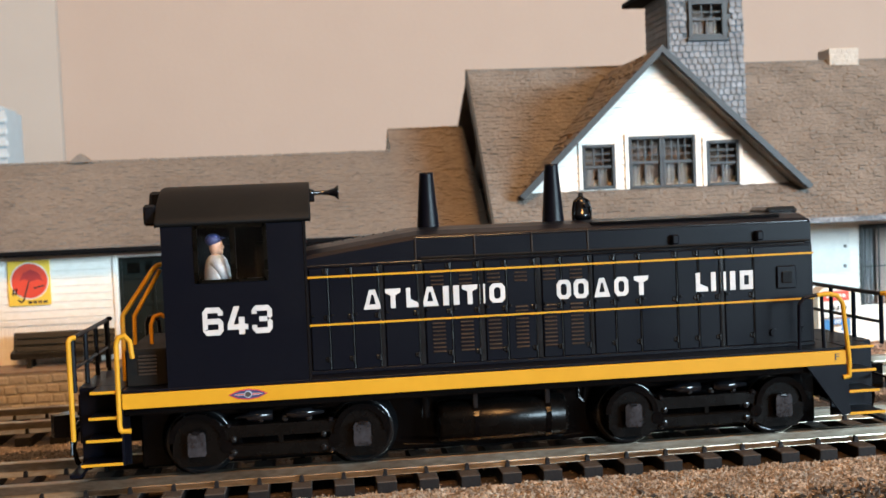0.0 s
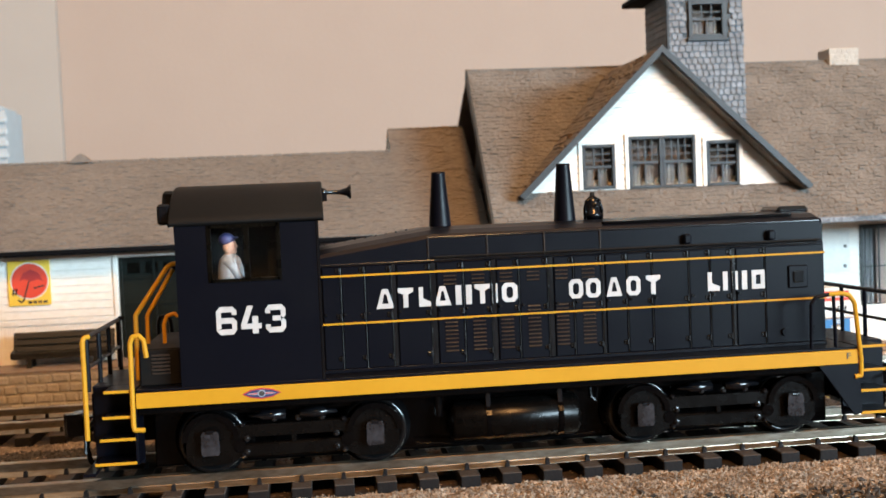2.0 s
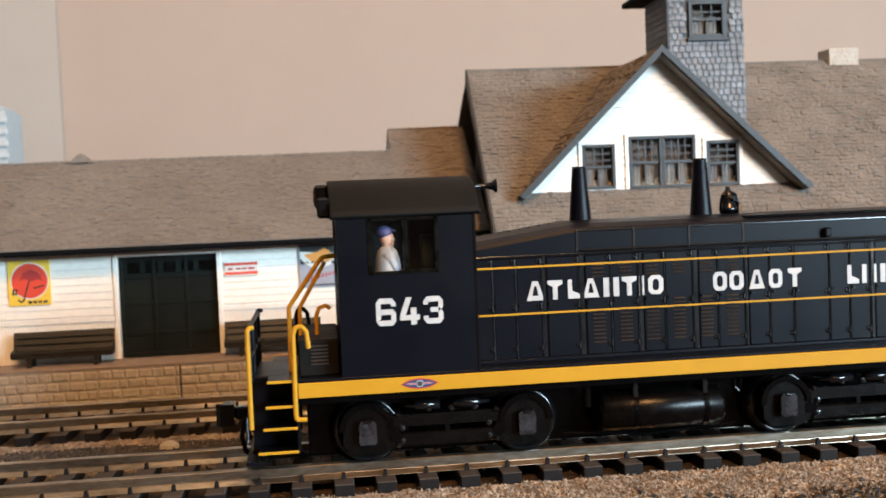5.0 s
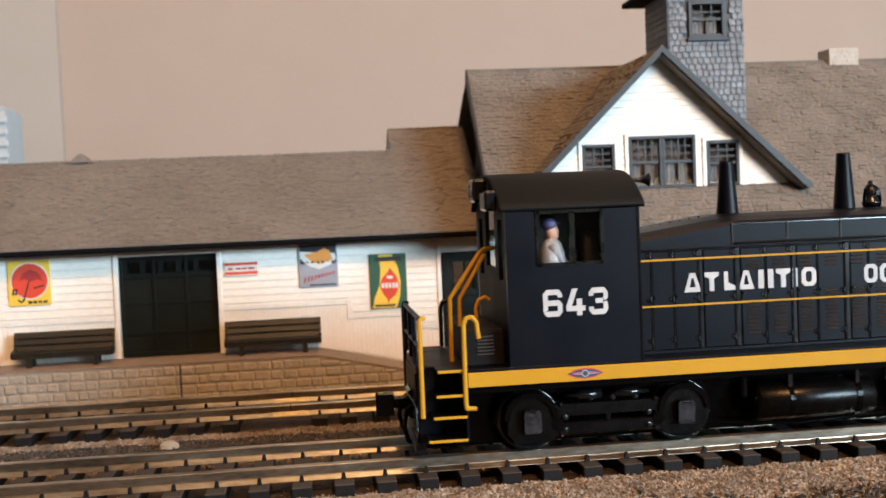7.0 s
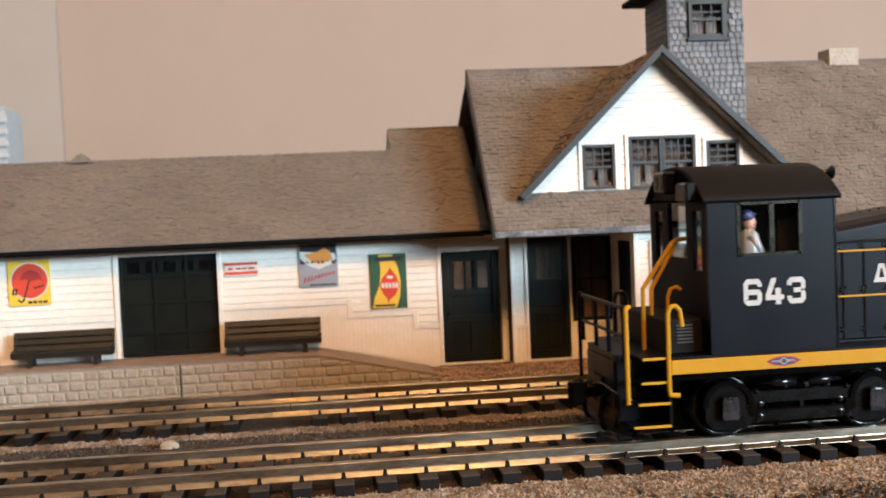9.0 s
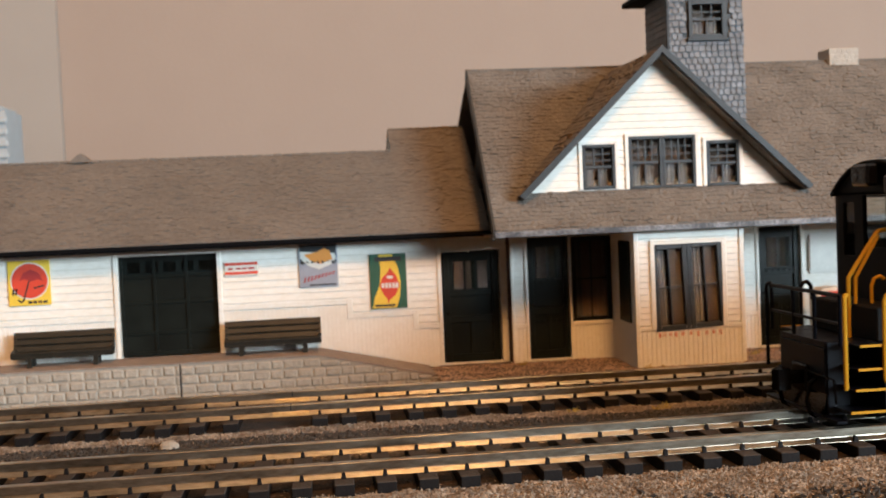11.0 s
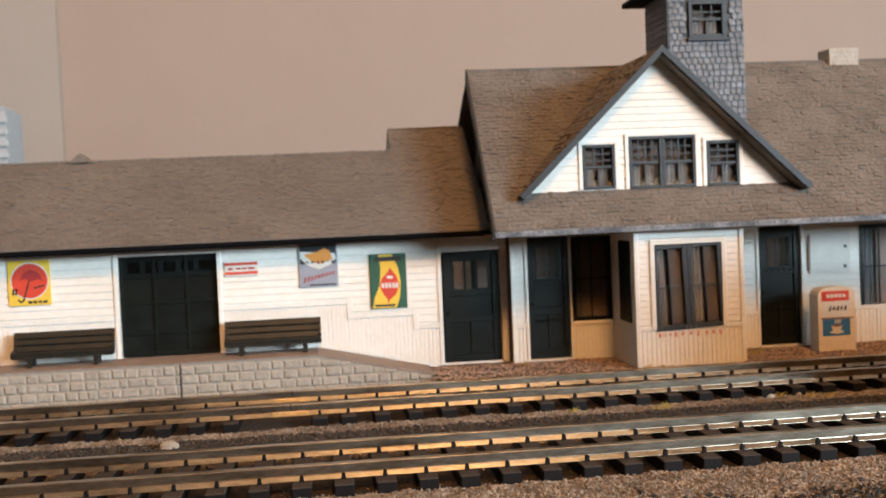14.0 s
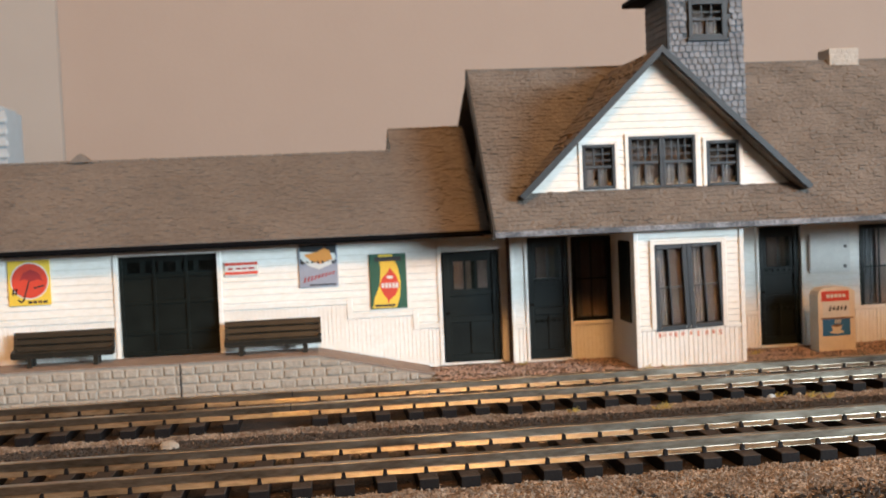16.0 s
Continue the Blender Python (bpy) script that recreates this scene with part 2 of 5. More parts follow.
def lettering(name, words, x0, x1, y, z0, z1, material, parent, heavy=0.0, label=""):
    """Flat letters of the built-in font, facing -y, fitted into a rectangle."""
    cu = bpy.data.curves.new(name, "FONT")
    cu.body, cu.extrude, cu.offset = words, 0.01, heavy
    tmp = new(name, cu)
    bpy.context.view_layer.update()
    me = bpy.data.meshes.new_from_object(tmp.evaluated_get(bpy.context.evaluated_depsgraph_get()))
    bpy.data.objects.remove(tmp)
    bm = B()
    bm.from_mesh(me)
    xs, ys = [v.co.x for v in bm.verts], [v.co.y for v in bm.verts]
    for v in bm.verts:
        v.co = Vector((x0 + (v.co.x - min(xs)) / (max(xs) - min(xs)) * (x1 - x0), y - (0.06 if v.co.z > 0 else -0.06),
                       z0 + (v.co.y - min(ys)) / (max(ys) - min(ys)) * (z1 - z0)))
    return part(name, bm, material, parent, label)

# ---- the room and the layout board ----
def build_room():
    bm = box(B(), -2000, 1760, 620, 700, -900, 1500)
    whole("wall_north", bm, M_PLASTER, "tan painted plaster wall behind the layout", "wall", "structure")
    whole("wall_recess", box(B(), -420, -179, 612, 617, -900, 1497), M_PLASTER2, "cream painted wall return beside the tan wall", "wall", "structure")
    # Walls from here are unseen; their dark tone and the floor's limit bounce.
    whole("wall_south", box(B(), -2000, 1760, -2780, -2700, -900, 1500), M_UNSEENWALL, "unseen dark wall that cuts bounced light", "wall", "structure")
    whole("wall_west", box(B(), -2080, -2003, -2780, 700, -900, 1500), M_UNSEENWALL, "unseen dark wall that cuts bounced light", "wall", "structure")
    bm = box(B(), 1680, 1760, -2697, -2260, -900, 1500)
    box(bm, 1680, 1760, -1040, 617, -900, 1500)
    box(bm, 1680, 1760, -2260, -1040, -900, 120)
    box(bm, 1680, 1760, -2260, -1040, 740, 1500)
    whole("wall_east", bm, M_UNSEENWALL, "unseen dark wall with a window opening", "wall", "structure")
    whole("floor", box(B(), -2080, 1760, -2780, 700, -960, -903), M_CARPET, "brown carpeted floor", "floor", "structure")
    whole("ceiling", box(B(), -2080, 1760, -2780, 700, 1503, 1560), M_CEIL, "off-white painted ceiling", "ceiling", "structure")
    bm = box(B(), 1690, 1745, -2257, -2200, 123, 737)
    box(bm, 1690, 1745, -1100, -1043, 123, 737)
    box(bm, 1690, 1745, -2197, -1103, 123, 170)
    box(bm, 1690, 1745, -2197, -1103, 690, 737)
    whole("window_1", bm, M_CREAM, "cream wooden window frame", "window", "structure")


def build_ground():
    """One sheet of scattered ballast over the board, heaped under the tracks."""
    xs = np.arange(-420, 620.1, 4.0)
    ys = np.concatenate([np.arange(-140, -40, 4.0), np.arange(-40, 125, 1.6), np.arange(125, 420, 10.0)])
    verts, faces = [], []
    for y in ys:
        for x in xs:
            z = -4.6
            for c in (0.0, 61.1):
                z -= 0.8 * max(0.0, 1 - max(0.0, abs(y - c) - 12) / 3.0)
            if 74 < y < 125:
                z += 1.2 * min(1, (y - 74) / 8) if x > 33 else -0.9 * min(1, (y - 74) / 8)
            if y < -24:
                z -= min(3.0, (-24 - y) * 0.12)
            z += 0.35 * noise.noise((x * 0.12, y * 0.16, 0)) + 0.25 * noise.noise((x * 0.5, y * 0.5, 3))
            verts.append((x * MM, y * MM, z * MM))
    nx = len(xs)
    for j in range(len(ys) - 1):
        for i in range(nx - 1):
            faces.append((j * nx + i, j * nx + i + 1, (j + 1) * nx + i + 1, (j + 1) * nx + i))
    me = bpy.data.meshes.new("ground")
    me.from_pydata(verts, [], faces)
    me.materials.append(M_SOIL)
    tagged(new("ground", me), "layout board covered with brown ballast", "ground", kind="structure")


def build_table():
    """The board and legs that carry the layout."""
    t = thing("layout_table", 100, 140, -900, "plain wooden table carrying the model layout", "table")
    part("tabletop", box(B(), -418, 618, -138, 418, -48, -11, 2), M_BROWN, t)
    for x in (-380, 520):
        for y in (-100, 330):
            part("leg", box(B(), x, x + 60, y, y + 60, -903, -48, 2), M_BROWN, t)
    for y in (-100, 380):
        part("apron", box(B(), -318, 518, y, y + 20, -130, -48.5, 2), M_BROWN, t)


def ground_height(x, y):
    z = -4.6 + sum(-0.8 * max(0.0, 1 - max(0.0, abs(y - c) - 12) / 3.0) for c in (0.0, 61.1))
    if 74 < y < 125:
        z += 1.2 * min(1, (y - 74) / 8) if x > 33 else -0.9 * min(1, (y - 74) / 8)
    if y < -24:
        z -= min(3.0, (-24 - y) * 0.12)
    return z + 0.35 * noise.noise((x * 0.12, y * 0.16, 0)) + 0.25 * noise.noise((x * 0.5, y * 0.5, 3))


def grains(name, count, region, size, material, label, seed, lift=0.0, keep=None):
    """Loose stones strewn over a stretch of ground, as one mesh."""
    rnd = random.Random(seed)
    verts, faces = [], []
    while count:
        x, y = rnd.uniform(*region[0]), rnd.uniform(*region[1])
        if keep and not keep(x, y, rnd):
            continue
        count -= 1
        s = rnd.uniform(*size)
        z = ground_height(x, y) + lift + s * 0.2
        k = len(verts)
        r = Matrix.Rotation(rnd.uniform(0, 6.28), 3, Vector((rnd.gauss(0, 1), rnd.gauss(0, 1), rnd.gauss(0, 1) + 0.01)).normalized())
        for p in ((1, 0, 0), (-1, 0, 0), (0, 1, 0), (0, -1, 0), (0, 0, .8), (0, 0, -.8)):
            q = r @ Vector([c * s * rnd.uniform(0.6, 1.15) * w for c, w in zip(p, (1.5, .8, .6))])
            verts.append(((x + q.x) * MM, (y + q.y) * MM, (z + q.z) * MM))
        faces += [(k + a, k + b, k + c) for a, b, c in ((0, 2, 4), (2, 1, 4), (1, 3, 4), (3, 0, 4), (2, 0, 5), (1, 2, 5), (3, 1, 5), (0, 3, 5))]
    me = bpy.data.meshes.new(name)
    me.from_pydata(verts, [], faces)
    me.materials.append(material)
    tagged(new(name, me), label, "gravel", kind="stuff")


def build_track(yc, places, joints, label):
    """Flexible two-rail model track: rails, sleepers with moulded fastenings."""
    t = thing("railway_track", 100, yc, -5.0, label, "railway track", "model tracks")
    half = [(1.64, -2.5), (1.62, -2.42), (0.98, -1.84), (0.84, -1.76), (0.78, -1.56), (0.9, -1.46), (0.93, -0.14), (0.8, 0)]
    prof = half + [(-a, z) for a, z in half[::-1]]
    for s in (-1, 1):
        part("rail", prism(B(), [(yc + s * 9.15 + a, z) for a, z in prof], "x", -400, 600), M_RAIL, t, "nickel silver rail")
    part("track_bed", box(B(), -390, 590, yc - 13.2, yc + 13.2, -5.6, -4.95, .2), M_TRACKBED, t, "brown track bed darkened for shade between sleepers")
    for x in joints:
        for rail_y in (yc - 9.15, yc + 9.15):
            jn = prism(B(), [(rail_y + w, z) for w, z in ((-1.78, -2.56), (-1.78, -2.4), (-1.06, -1.76), (-.98, -1.5), (.98, -1.5), (1.06, -1.76), (1.78, -2.4), (1.78, -2.56))], "x", x - 4.2, x + 4.2)
            part("rail_joiner", jn, M_BRASS, t, "brass rail joiner")
            part("joint_gap", box(B(), x - .12, x + .12, rail_y - .96, rail_y + .96, -1.3, .012), M_INK, t)
    first = None
    for x in places:
        if first is None:
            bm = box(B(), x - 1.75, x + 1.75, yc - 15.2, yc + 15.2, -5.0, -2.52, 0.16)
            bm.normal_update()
            # Top faces take a lighter, browner material than the sides.
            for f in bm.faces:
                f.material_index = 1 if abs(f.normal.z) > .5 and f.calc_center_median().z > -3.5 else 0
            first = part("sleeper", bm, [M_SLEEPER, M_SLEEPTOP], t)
            chairs, x00 = [], x
            for s in (-1, 1):
                for e in (-1, 1):
                    y = yc + s * 9.15 + e * 1.78
                    cb = prism(B(), [(x - .45, -2.56), (x + .45, -2.56), (x + .42, -2.3), (x + .36, -2.15), (x + .3, -1.5), (x, -1.32), (x - .3, -1.5), (x - .36, -2.15), (x - .42, -2.3)], "y", y - .36, y + .36)
                    chairs.append(part("rail_chair", cb, M_SLEEPER, first))
        else:
            sl = share("sleeper", first, x - x00, 0, 0, t)
            sl.rotation_euler = (0, 0, 0)
            for c in chairs:
                o = new("rail_chair", c.data)
                o.parent = sl


# ---- the station ----
def slope_shingles(bm_name, parent, quad, along, rows, pitch, thick, material, seed, keep=None, rough=0.12):
    """Courses of single shingles over a sloping rectangle: quad gives its lower start, its run along the eave and its run up the slope."""
    rnd = random.Random(seed)
    o, ea, up = Vector(quad[0]), Vector(quad[1]), Vector(quad[2])
    la, lu = ea.length, up.length
    a, u = ea.normalized(), up.normalized()
    n = a.cross(u).normalized()
    if n.z < 0 or (abs(n.z) < 1e-6 and n.y > 0):
        n = -n
    verts, faces = [], []
    step = lu / rows
    for r in range(rows):
        x = -rnd.uniform(0, pitch)
        while x < la:
            w = pitch * rnd.uniform(0.7, 1.3)
            x0, x1 = max(0, x + 0.02), min(la, x + w - 0.02)
            x += w
            if x1 - x0 < 0.15:
                continue
            if keep and not keep(o + a * (x0 + x1) / 2 + u * (r + .5) * step):
                continue
            h0, drop = thick * rnd.choice((.6, .8, 1, 1, 1.2, 1.5, 2.2)) * rnd.uniform(.8, 1.2), rnd.uniform(-rough, rough) * step
            b0, b1 = max(0, r * step + drop), min(lu, (r + 1.25) * step)
            k = len(verts)
            for uu, hh in ((b0, h0), (b0, -0.05), (b1, 0.03), ):
                for xx in (x0, x1):
                    verts.append(o + a * xx + u * uu + n * hh)
            faces += [(k, k + 1, k + 5, k + 4), (k, k + 2, k + 3, k + 1), (k, k + 4, k + 2), (k + 1, k + 3, k + 5)]
    p0 = Vector(ORIGIN[parent.name])
    me = bpy.data.meshes.new(bm_name)
    me.from_pydata([(v - p0) * MM for v in verts], [], faces)
    me.materials.append(material)
    ob = new(bm_name, me)
    ob.parent = parent
    return tagged(ob, kind="stuff")


def boards(parent, x0, x1, y, z0, z1, step, material=None, clip=None, name="siding_board"):
    """Lapped boards on a wall facing -y; clip(z) may narrow a board to spans."""
    n = max(1, round((z1 - z0) / step))
    step = (z1 - z0) / n
    for i in range(n):
        za, zb = z0 + i * step, z0 + (i + 1) * step
        for a, b in (clip((za + zb) / 2) if clip else [(x0, x1)]):
            if b - a < 0.3:
                continue
            pts = [(y, za + 0.06), (y - 0.42, za + 0.06), (y - 0.45, za + 0.16), (y - 0.08, zb + 0.05), (y, zb + 0.05)]
            part(name, prism(B(), pts, "x", a, b), material or M_SIDING, parent)


def beads(parent, x0, x1, y, z0, z1, pitch=1.25, name="wainscot_strip", sloped=None):
    """Upright beadboard: narrow strips with grooves between them."""
    x = x0
    while x < x1 - 0.2:
        b = min(x + pitch, x1)
        za, zb = (sloped(x) if sloped else z0), (sloped(b) if sloped else z0)
        part(name, prism(B(), [(x + 0.1, za), (b - 0.1, zb), (b - 0.1, z1), (x + 0.1, z1)], "y", y - 0.35, y + 0.05), M_WAINSCOT, parent)
        x = b


def sash(parent, name, x0, x1, z0, z1, y, cols, rows, frame_w=1.2, split=None, material=None, curtain=1.0, deep=1.0, hung=False, shade=0.0, cloth=None):
    """A glazed opening: frame, bars, panes and a curtain behind. Returns the frame."""
    mt = material or M_SLATE
    bm = B()
    box(bm, x0, x0 + frame_w, y - deep, y + 0.6, z0, z1, 0.12)
    box(bm, x1 - frame_w, x1, y - deep, y + 0.6, z0, z1, 0.12)
    box(bm, x0 + frame_w, x1 - frame_w, y - deep, y + 0.6, z1 - frame_w, z1, 0.12)
    box(bm, x0 + frame_w, x1 - frame_w, y - deep, y + 0.6, z0, z0 + frame_w, 0.12)
    fr = part(name, bm, mt, parent, "dark slate painted window frame" if name.startswith("window") else "")
    xa, xb, za, zb = x0 + frame_w, x1 - frame_w, z0 + frame_w, z1 - frame_w
    for i in range(1, cols):
        x = xa + (xb - xa) * i / cols
        part("glazing_bar", box(B(), x - 0.18, x + 0.18, y - 0.5, y + 0.1, (za + zb) / 2 if hung else za, zb), mt, fr)
    if hung:
        zm = (za + zb) / 2
        part("meeting_rail", box(B(), xa, xb, y - 0.6, y + 0.1, zm - .4, zm + .4, .08), mt, fr)
        part("glazing_bar", box(B(), (xa + xb) / 2 - .2, (xa + xb) / 2 + .2, y - 0.4, y + 0.1, za, zm - .4), mt, fr)
        for i in range(1, rows):
            z = zm + (zb - zm) * i / rows
            part("glazing_bar", box(B(), xa, xb, y - 0.45, y + 0.05, z - 0.18, z + 0.18), mt, fr)
        rows = 1
    for i in range(1, rows):
        z = za + (zb - za) * i / rows
        part("glazing_bar", box(B(), xa, xb, y - 0.45, y + 0.05, z - 0.22, z + 0.22), mt, fr)
    g = part("pane", box(B(), xa, xb, y + 0.12, y + 0.3, za, zb), M_GLASS, fr)
    g.visible_shadow = False
    if shade:
        part("blind", box(B(), xa + (xb - xa) * shade, xb, y + .8, y + .9, za, zb), cloth or M_SHADE, fr)
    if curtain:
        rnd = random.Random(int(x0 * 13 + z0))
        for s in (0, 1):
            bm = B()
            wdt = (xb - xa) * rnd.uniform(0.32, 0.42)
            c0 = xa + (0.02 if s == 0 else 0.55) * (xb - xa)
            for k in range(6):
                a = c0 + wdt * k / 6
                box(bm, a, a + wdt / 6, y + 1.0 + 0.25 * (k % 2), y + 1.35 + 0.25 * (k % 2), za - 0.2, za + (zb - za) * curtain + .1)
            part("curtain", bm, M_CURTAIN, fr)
    return fr


MAIN_Y, FREIGHT_Y, BAY_Y, GZ = 116.0, 120.0, 92.0, -3.6
GABLE_Y = 101.0
EAVE_Y, EAVE_Z, RIDGE_Y, RIDGE_Z = 88.5, 37.2, 152.0, 88.85
FE_Y, FE_Z = 111.5, 37.3
PITCH = (RIDGE_Z - EAVE_Z) / (RIDGE_Y - EAVE_Y)


def wall_with_holes(parent, name, x0, x1, y0, y1, z0, z1, holes, material):
    """A wall slab facing -y with rectangular openings right through it."""
    bm = B()
    xs = sorted({x0, x1, *[h[0] for h in holes], *[h[1] for h in holes]})
    for a, b in zip(xs, xs[1:]):
        cuts = sorted((h[2], h[3]) for h in holes if h[0] <= a + 1e-6 and h[1] >= b - 1e-6)
        z = z0
        for c0, c1 in cuts:
            if c0 - z > 0.01:
                box(bm, a, b, y0, y1, z, c0)
            z = c1
        if z1 - z > 0.01:
            box(bm, a, b, y0, y1, z, z1)
    return part(name, bm, material, parent)


def spans(x0, x1, holes):
    """The stretches of x0..x1 that the openings leave at a height."""
    def at(z):
        cur, out = x0, []
        for h in sorted(holes):
            if h[2] < z < h[3]:
                if h[0] - cur > 0.2:
                    out.append((cur, h[0]))
                cur = max(cur, h[1])
        if x1 - cur > 0.2:
            out.append((cur, x1))
        return out
    return at


def panel_door(parent, name, x0, x1, z0, z1, y, label, lights=2, cross=True):
    """A dark green door: leaf, raised rails and stiles, upper lights."""
    d = part(name, box(B(), x0, x1, y, y + 1.2, z0, z1), M_GREEN, parent, label)
    w, h = x1 - x0, z1 - z0
    for a, b, c, e in ((x0, x0 + w * .12, z0, z1), (x1 - w * .12, x1, z0, z1)):
        part("stile", box(B(), a, b, y - 0.6, y + 0.0, c, e, 0.1), M_GREEN, d)
    for f0, f1 in ((0, .07), (.36, .42), (.60, .65), (.93, 1.0)):
        part("door_rail", box(B(), x0 + w * .12, x1 - w * .12, y - 0.5, y + 0.0, z0 + h * f0, z0 + h * f1, 0.1), M_GREEN, d)
    part("mullion", box(B(), x0 + w * .47, x0 + w * .53, y - 0.45, y, z0 + h * .07, z0 + h * .36, 0.08), M_GREEN, d)
    for i in range(lights):
        a = x0 + w * (.18 + .64 * i / lights) + 0.25
        b = x0 + w * (.18 + .64 * (i + 1) / lights) - 0.25
        part("pane", box(B(), a, b, y - 0.12, y - 0.02, z0 + h * .665, z0 + h * .915), M_GLASS, d)
        part("curtain", box(B(), a + .1, b - .1 - (b - a) * .4 * (i % 2), y - 0.015, y - 0.004, z0 + h * .665, z0 + h * .915), M_LACE if i % 2 == 0 else M_BLIND, d)
    if cross:
        for f in (.30, .625):
            for k in range(5):
                xx = x0 + w * (.2 + .15 * k)
                part("corbel", box(B(), xx - .5, xx + .5, y - 0.85, y - 0.5, z0 + h * f, z0 + h * f + 0.9, 0.2), M_GREEN, d)
    part("door_handle", cyl(B(), (x0 + w * .07, y - 1.3, z0 + h * .45), (x0 + w * .07, y - 0.6, z0 + h * .45), .35, .35, 8), M_STEEL, d, "small metal knob")
    return d


def build_freight_house():
    s = thing("freight_house", -40, 150, GZ, "white clapboard freight house with brown shingle roof", "building", "station buildings")
    doors = [(-57.2, -28.5, 4.0, 33.8), (37.2, 55.2, -2.8, 31.0)]
    wall_with_holes(s, "wall", -150, 57.5, FREIGHT_Y, FREIGHT_Y + 3, GZ, 38.5, doors, M_SIDING)
    bm = B()
    box(bm, -150, 57.5, 205, 208, GZ, 38.5)
    box(bm, -153, -150.1, FREIGHT_Y, 208, GZ, 38.5)
    part("rear_wall", bm, M_SIDING, s)
    # lapped boards above the stepped trim, beadboard below it
    def trim_z(x):
        return 15.0 if x < -57 else (16.4 if x < 8.9 else (12.1 if x < 28.8 else 7.9))
    for xa, xb in ((-150, -57.2), (-28.5, 8.9), (8.9, 28.8), (28.8, 37.2), (55.2, 57.4)):
        zt = trim_z((xa + xb) / 2)
        boards(s, xa, xb, FREIGHT_Y, zt + 2.2, 37.5, 2.15)
        part("trim_board", box(B(), xa, xb, FREIGHT_Y - 0.66, FREIGHT_Y + .02, zt + .34, zt + 1.8, 0.08), M_SIDING, s)
        lo = (lambda x: 4.2) if xb < 0 else (lambda x: max(-2.9, min(4.6, 4.6 - (x + 1) * 7.5 / 37)))
        beads(s, xa, xb, FREIGHT_Y, 0, zt, 1.25, "wainscot_strip", lo)
    for xx, za, zb in ((9.4, 12.3, 18.4), (29.0, 8.1, 14.1)):
        part("trim_board", box(B(), xx - .8, xx + .8, FREIGHT_Y - 0.71, FREIGHT_Y, za, zb, 0.08), M_SIDING, s)
    boards(s, -57.2, -28.5, FREIGHT_Y, 33.8, 37.5, 1.9)
    boards(s, 37.2, 55.2, FREIGHT_Y, 31.0, 37.5, 2.15)
    for xx in (-57.9, -28.3, 36.6):
        part("corner_board", box(B(), xx - 0.6, xx + 0.6, FREIGHT_Y - 0.75, FREIGHT_Y + 1, 4.2 if xx < 0 else -2.9, 35.0, 0.1), M_SIDING, s)
    d = part("sliding_door", box(B(), -57.2, -28.5, FREIGHT_Y + 1.4, FREIGHT_Y + 2.6, 4.4, 33.8), M_GREEN, s, "dark green freight door")
    for i in range(4):
        xx = -57.0 + i * 9.3
        part("stile", box(B(), xx, xx + 0.9, FREIGHT_Y + 0.9, FREIGHT_Y + 1.4, 4.5, 33.6, .1), M_GREEN, d)
    for zz in (4.6, 10.6, 19.5, 27.2, 32.4):
        part("door_rail", box(B(), -56, -29.6, FREIGHT_Y + 1.0, FREIGHT_Y + 1.4, zz, zz + 1.1, .1), M_GREEN, d)
    for i in range(5):
        xx = -54.5 + i * 5.1
        part("pane", box(B(), xx, xx + 3.6, FREIGHT_Y + 1.15, FREIGHT_Y + 1.3, 28.9, 31.9), M_GLASS, d)
    panel_door(s, "door", 37.8, 54.8, -2.8, 30.6, FREIGHT_Y + 1.2, "dark green panelled door with upper lights", 3, False)
    # roof: one slope, its right end carried up to a higher ridge
    k = 0.678
    y1, y2 = 150.0, 161.5
    z1, z2 = FE_Z + k * (y1 - FE_Y), FE_Z + k * (y2 - FE_Y)
    t = 1.2
    for nm, xa, xb, yr, zr in (("roof", -150, 25.9, y1, z1), ("roof", 25.9, 51.5, y2, z2)):
        prism_pts = [(FE_Y, FE_Z - t), (FE_Y, FE_Z), (yr, zr), (2 * yr - FE_Y, FE_Z), (2 * yr - FE_Y, FE_Z - t), (yr, zr - t * 1.4)]
        ro = part(nm, prism(B(), prism_pts, "x", xa, xb), M_ROOF, s, "brown shingle roof")
        slope_shingles("shingle_cover", ro, ((xa, FE_Y, FE_Z), (xb - xa, 0, 0), (0, yr - FE_Y, zr - FE_Z)), "x", 44 if yr == y1 else 55, 1.55, 0.17, M_ROOF, int(xa))
        rnd = random.Random(4)
        x = xa
        while x < xb - 1:
            part("ridge_cap", box(B(), x + .1, min(x + 2.9, xb), yr - 0.9, yr + 0.9, zr - 0.5, zr + 0.35 + rnd.uniform(-.1, .1), 0.25), M_ROOF, ro)
            x += 3.0
    # Black board and soffit draw the dark shadow line under the roof edge.
    part("fascia", box(B(), -150, 51.5, FE_Y - 0.35, FE_Y - .03, FE_Z - 1.35, FE_Z - .25), M_EAVE, s, "black eave board in place of eave shade")
    part("soffit", box(B(), -150, 51.5, FE_Y + .1, FREIGHT_Y, FE_Z - 1.9, FE_Z - 1.5), M_EAVE, s)
    part("end_gable", prism(B(), [(y1 - 30, FE_Z), (y2, z2 - 1.5), (y2 + 30, FE_Z)], "x", 26.0, 27.2), M_SIDING, s)
    # small finial on the ridge
    part("ridge_vent", prism(B(), [(-75.5, z1 - .3), (-72.5, z1 + 2.2), (-71.5, z1 + 2.4), (-68.0, z1 - .3)], "y", y1 - 2, y1 + 3), M_ROOF, s, "small brown ridge vent")
    return s


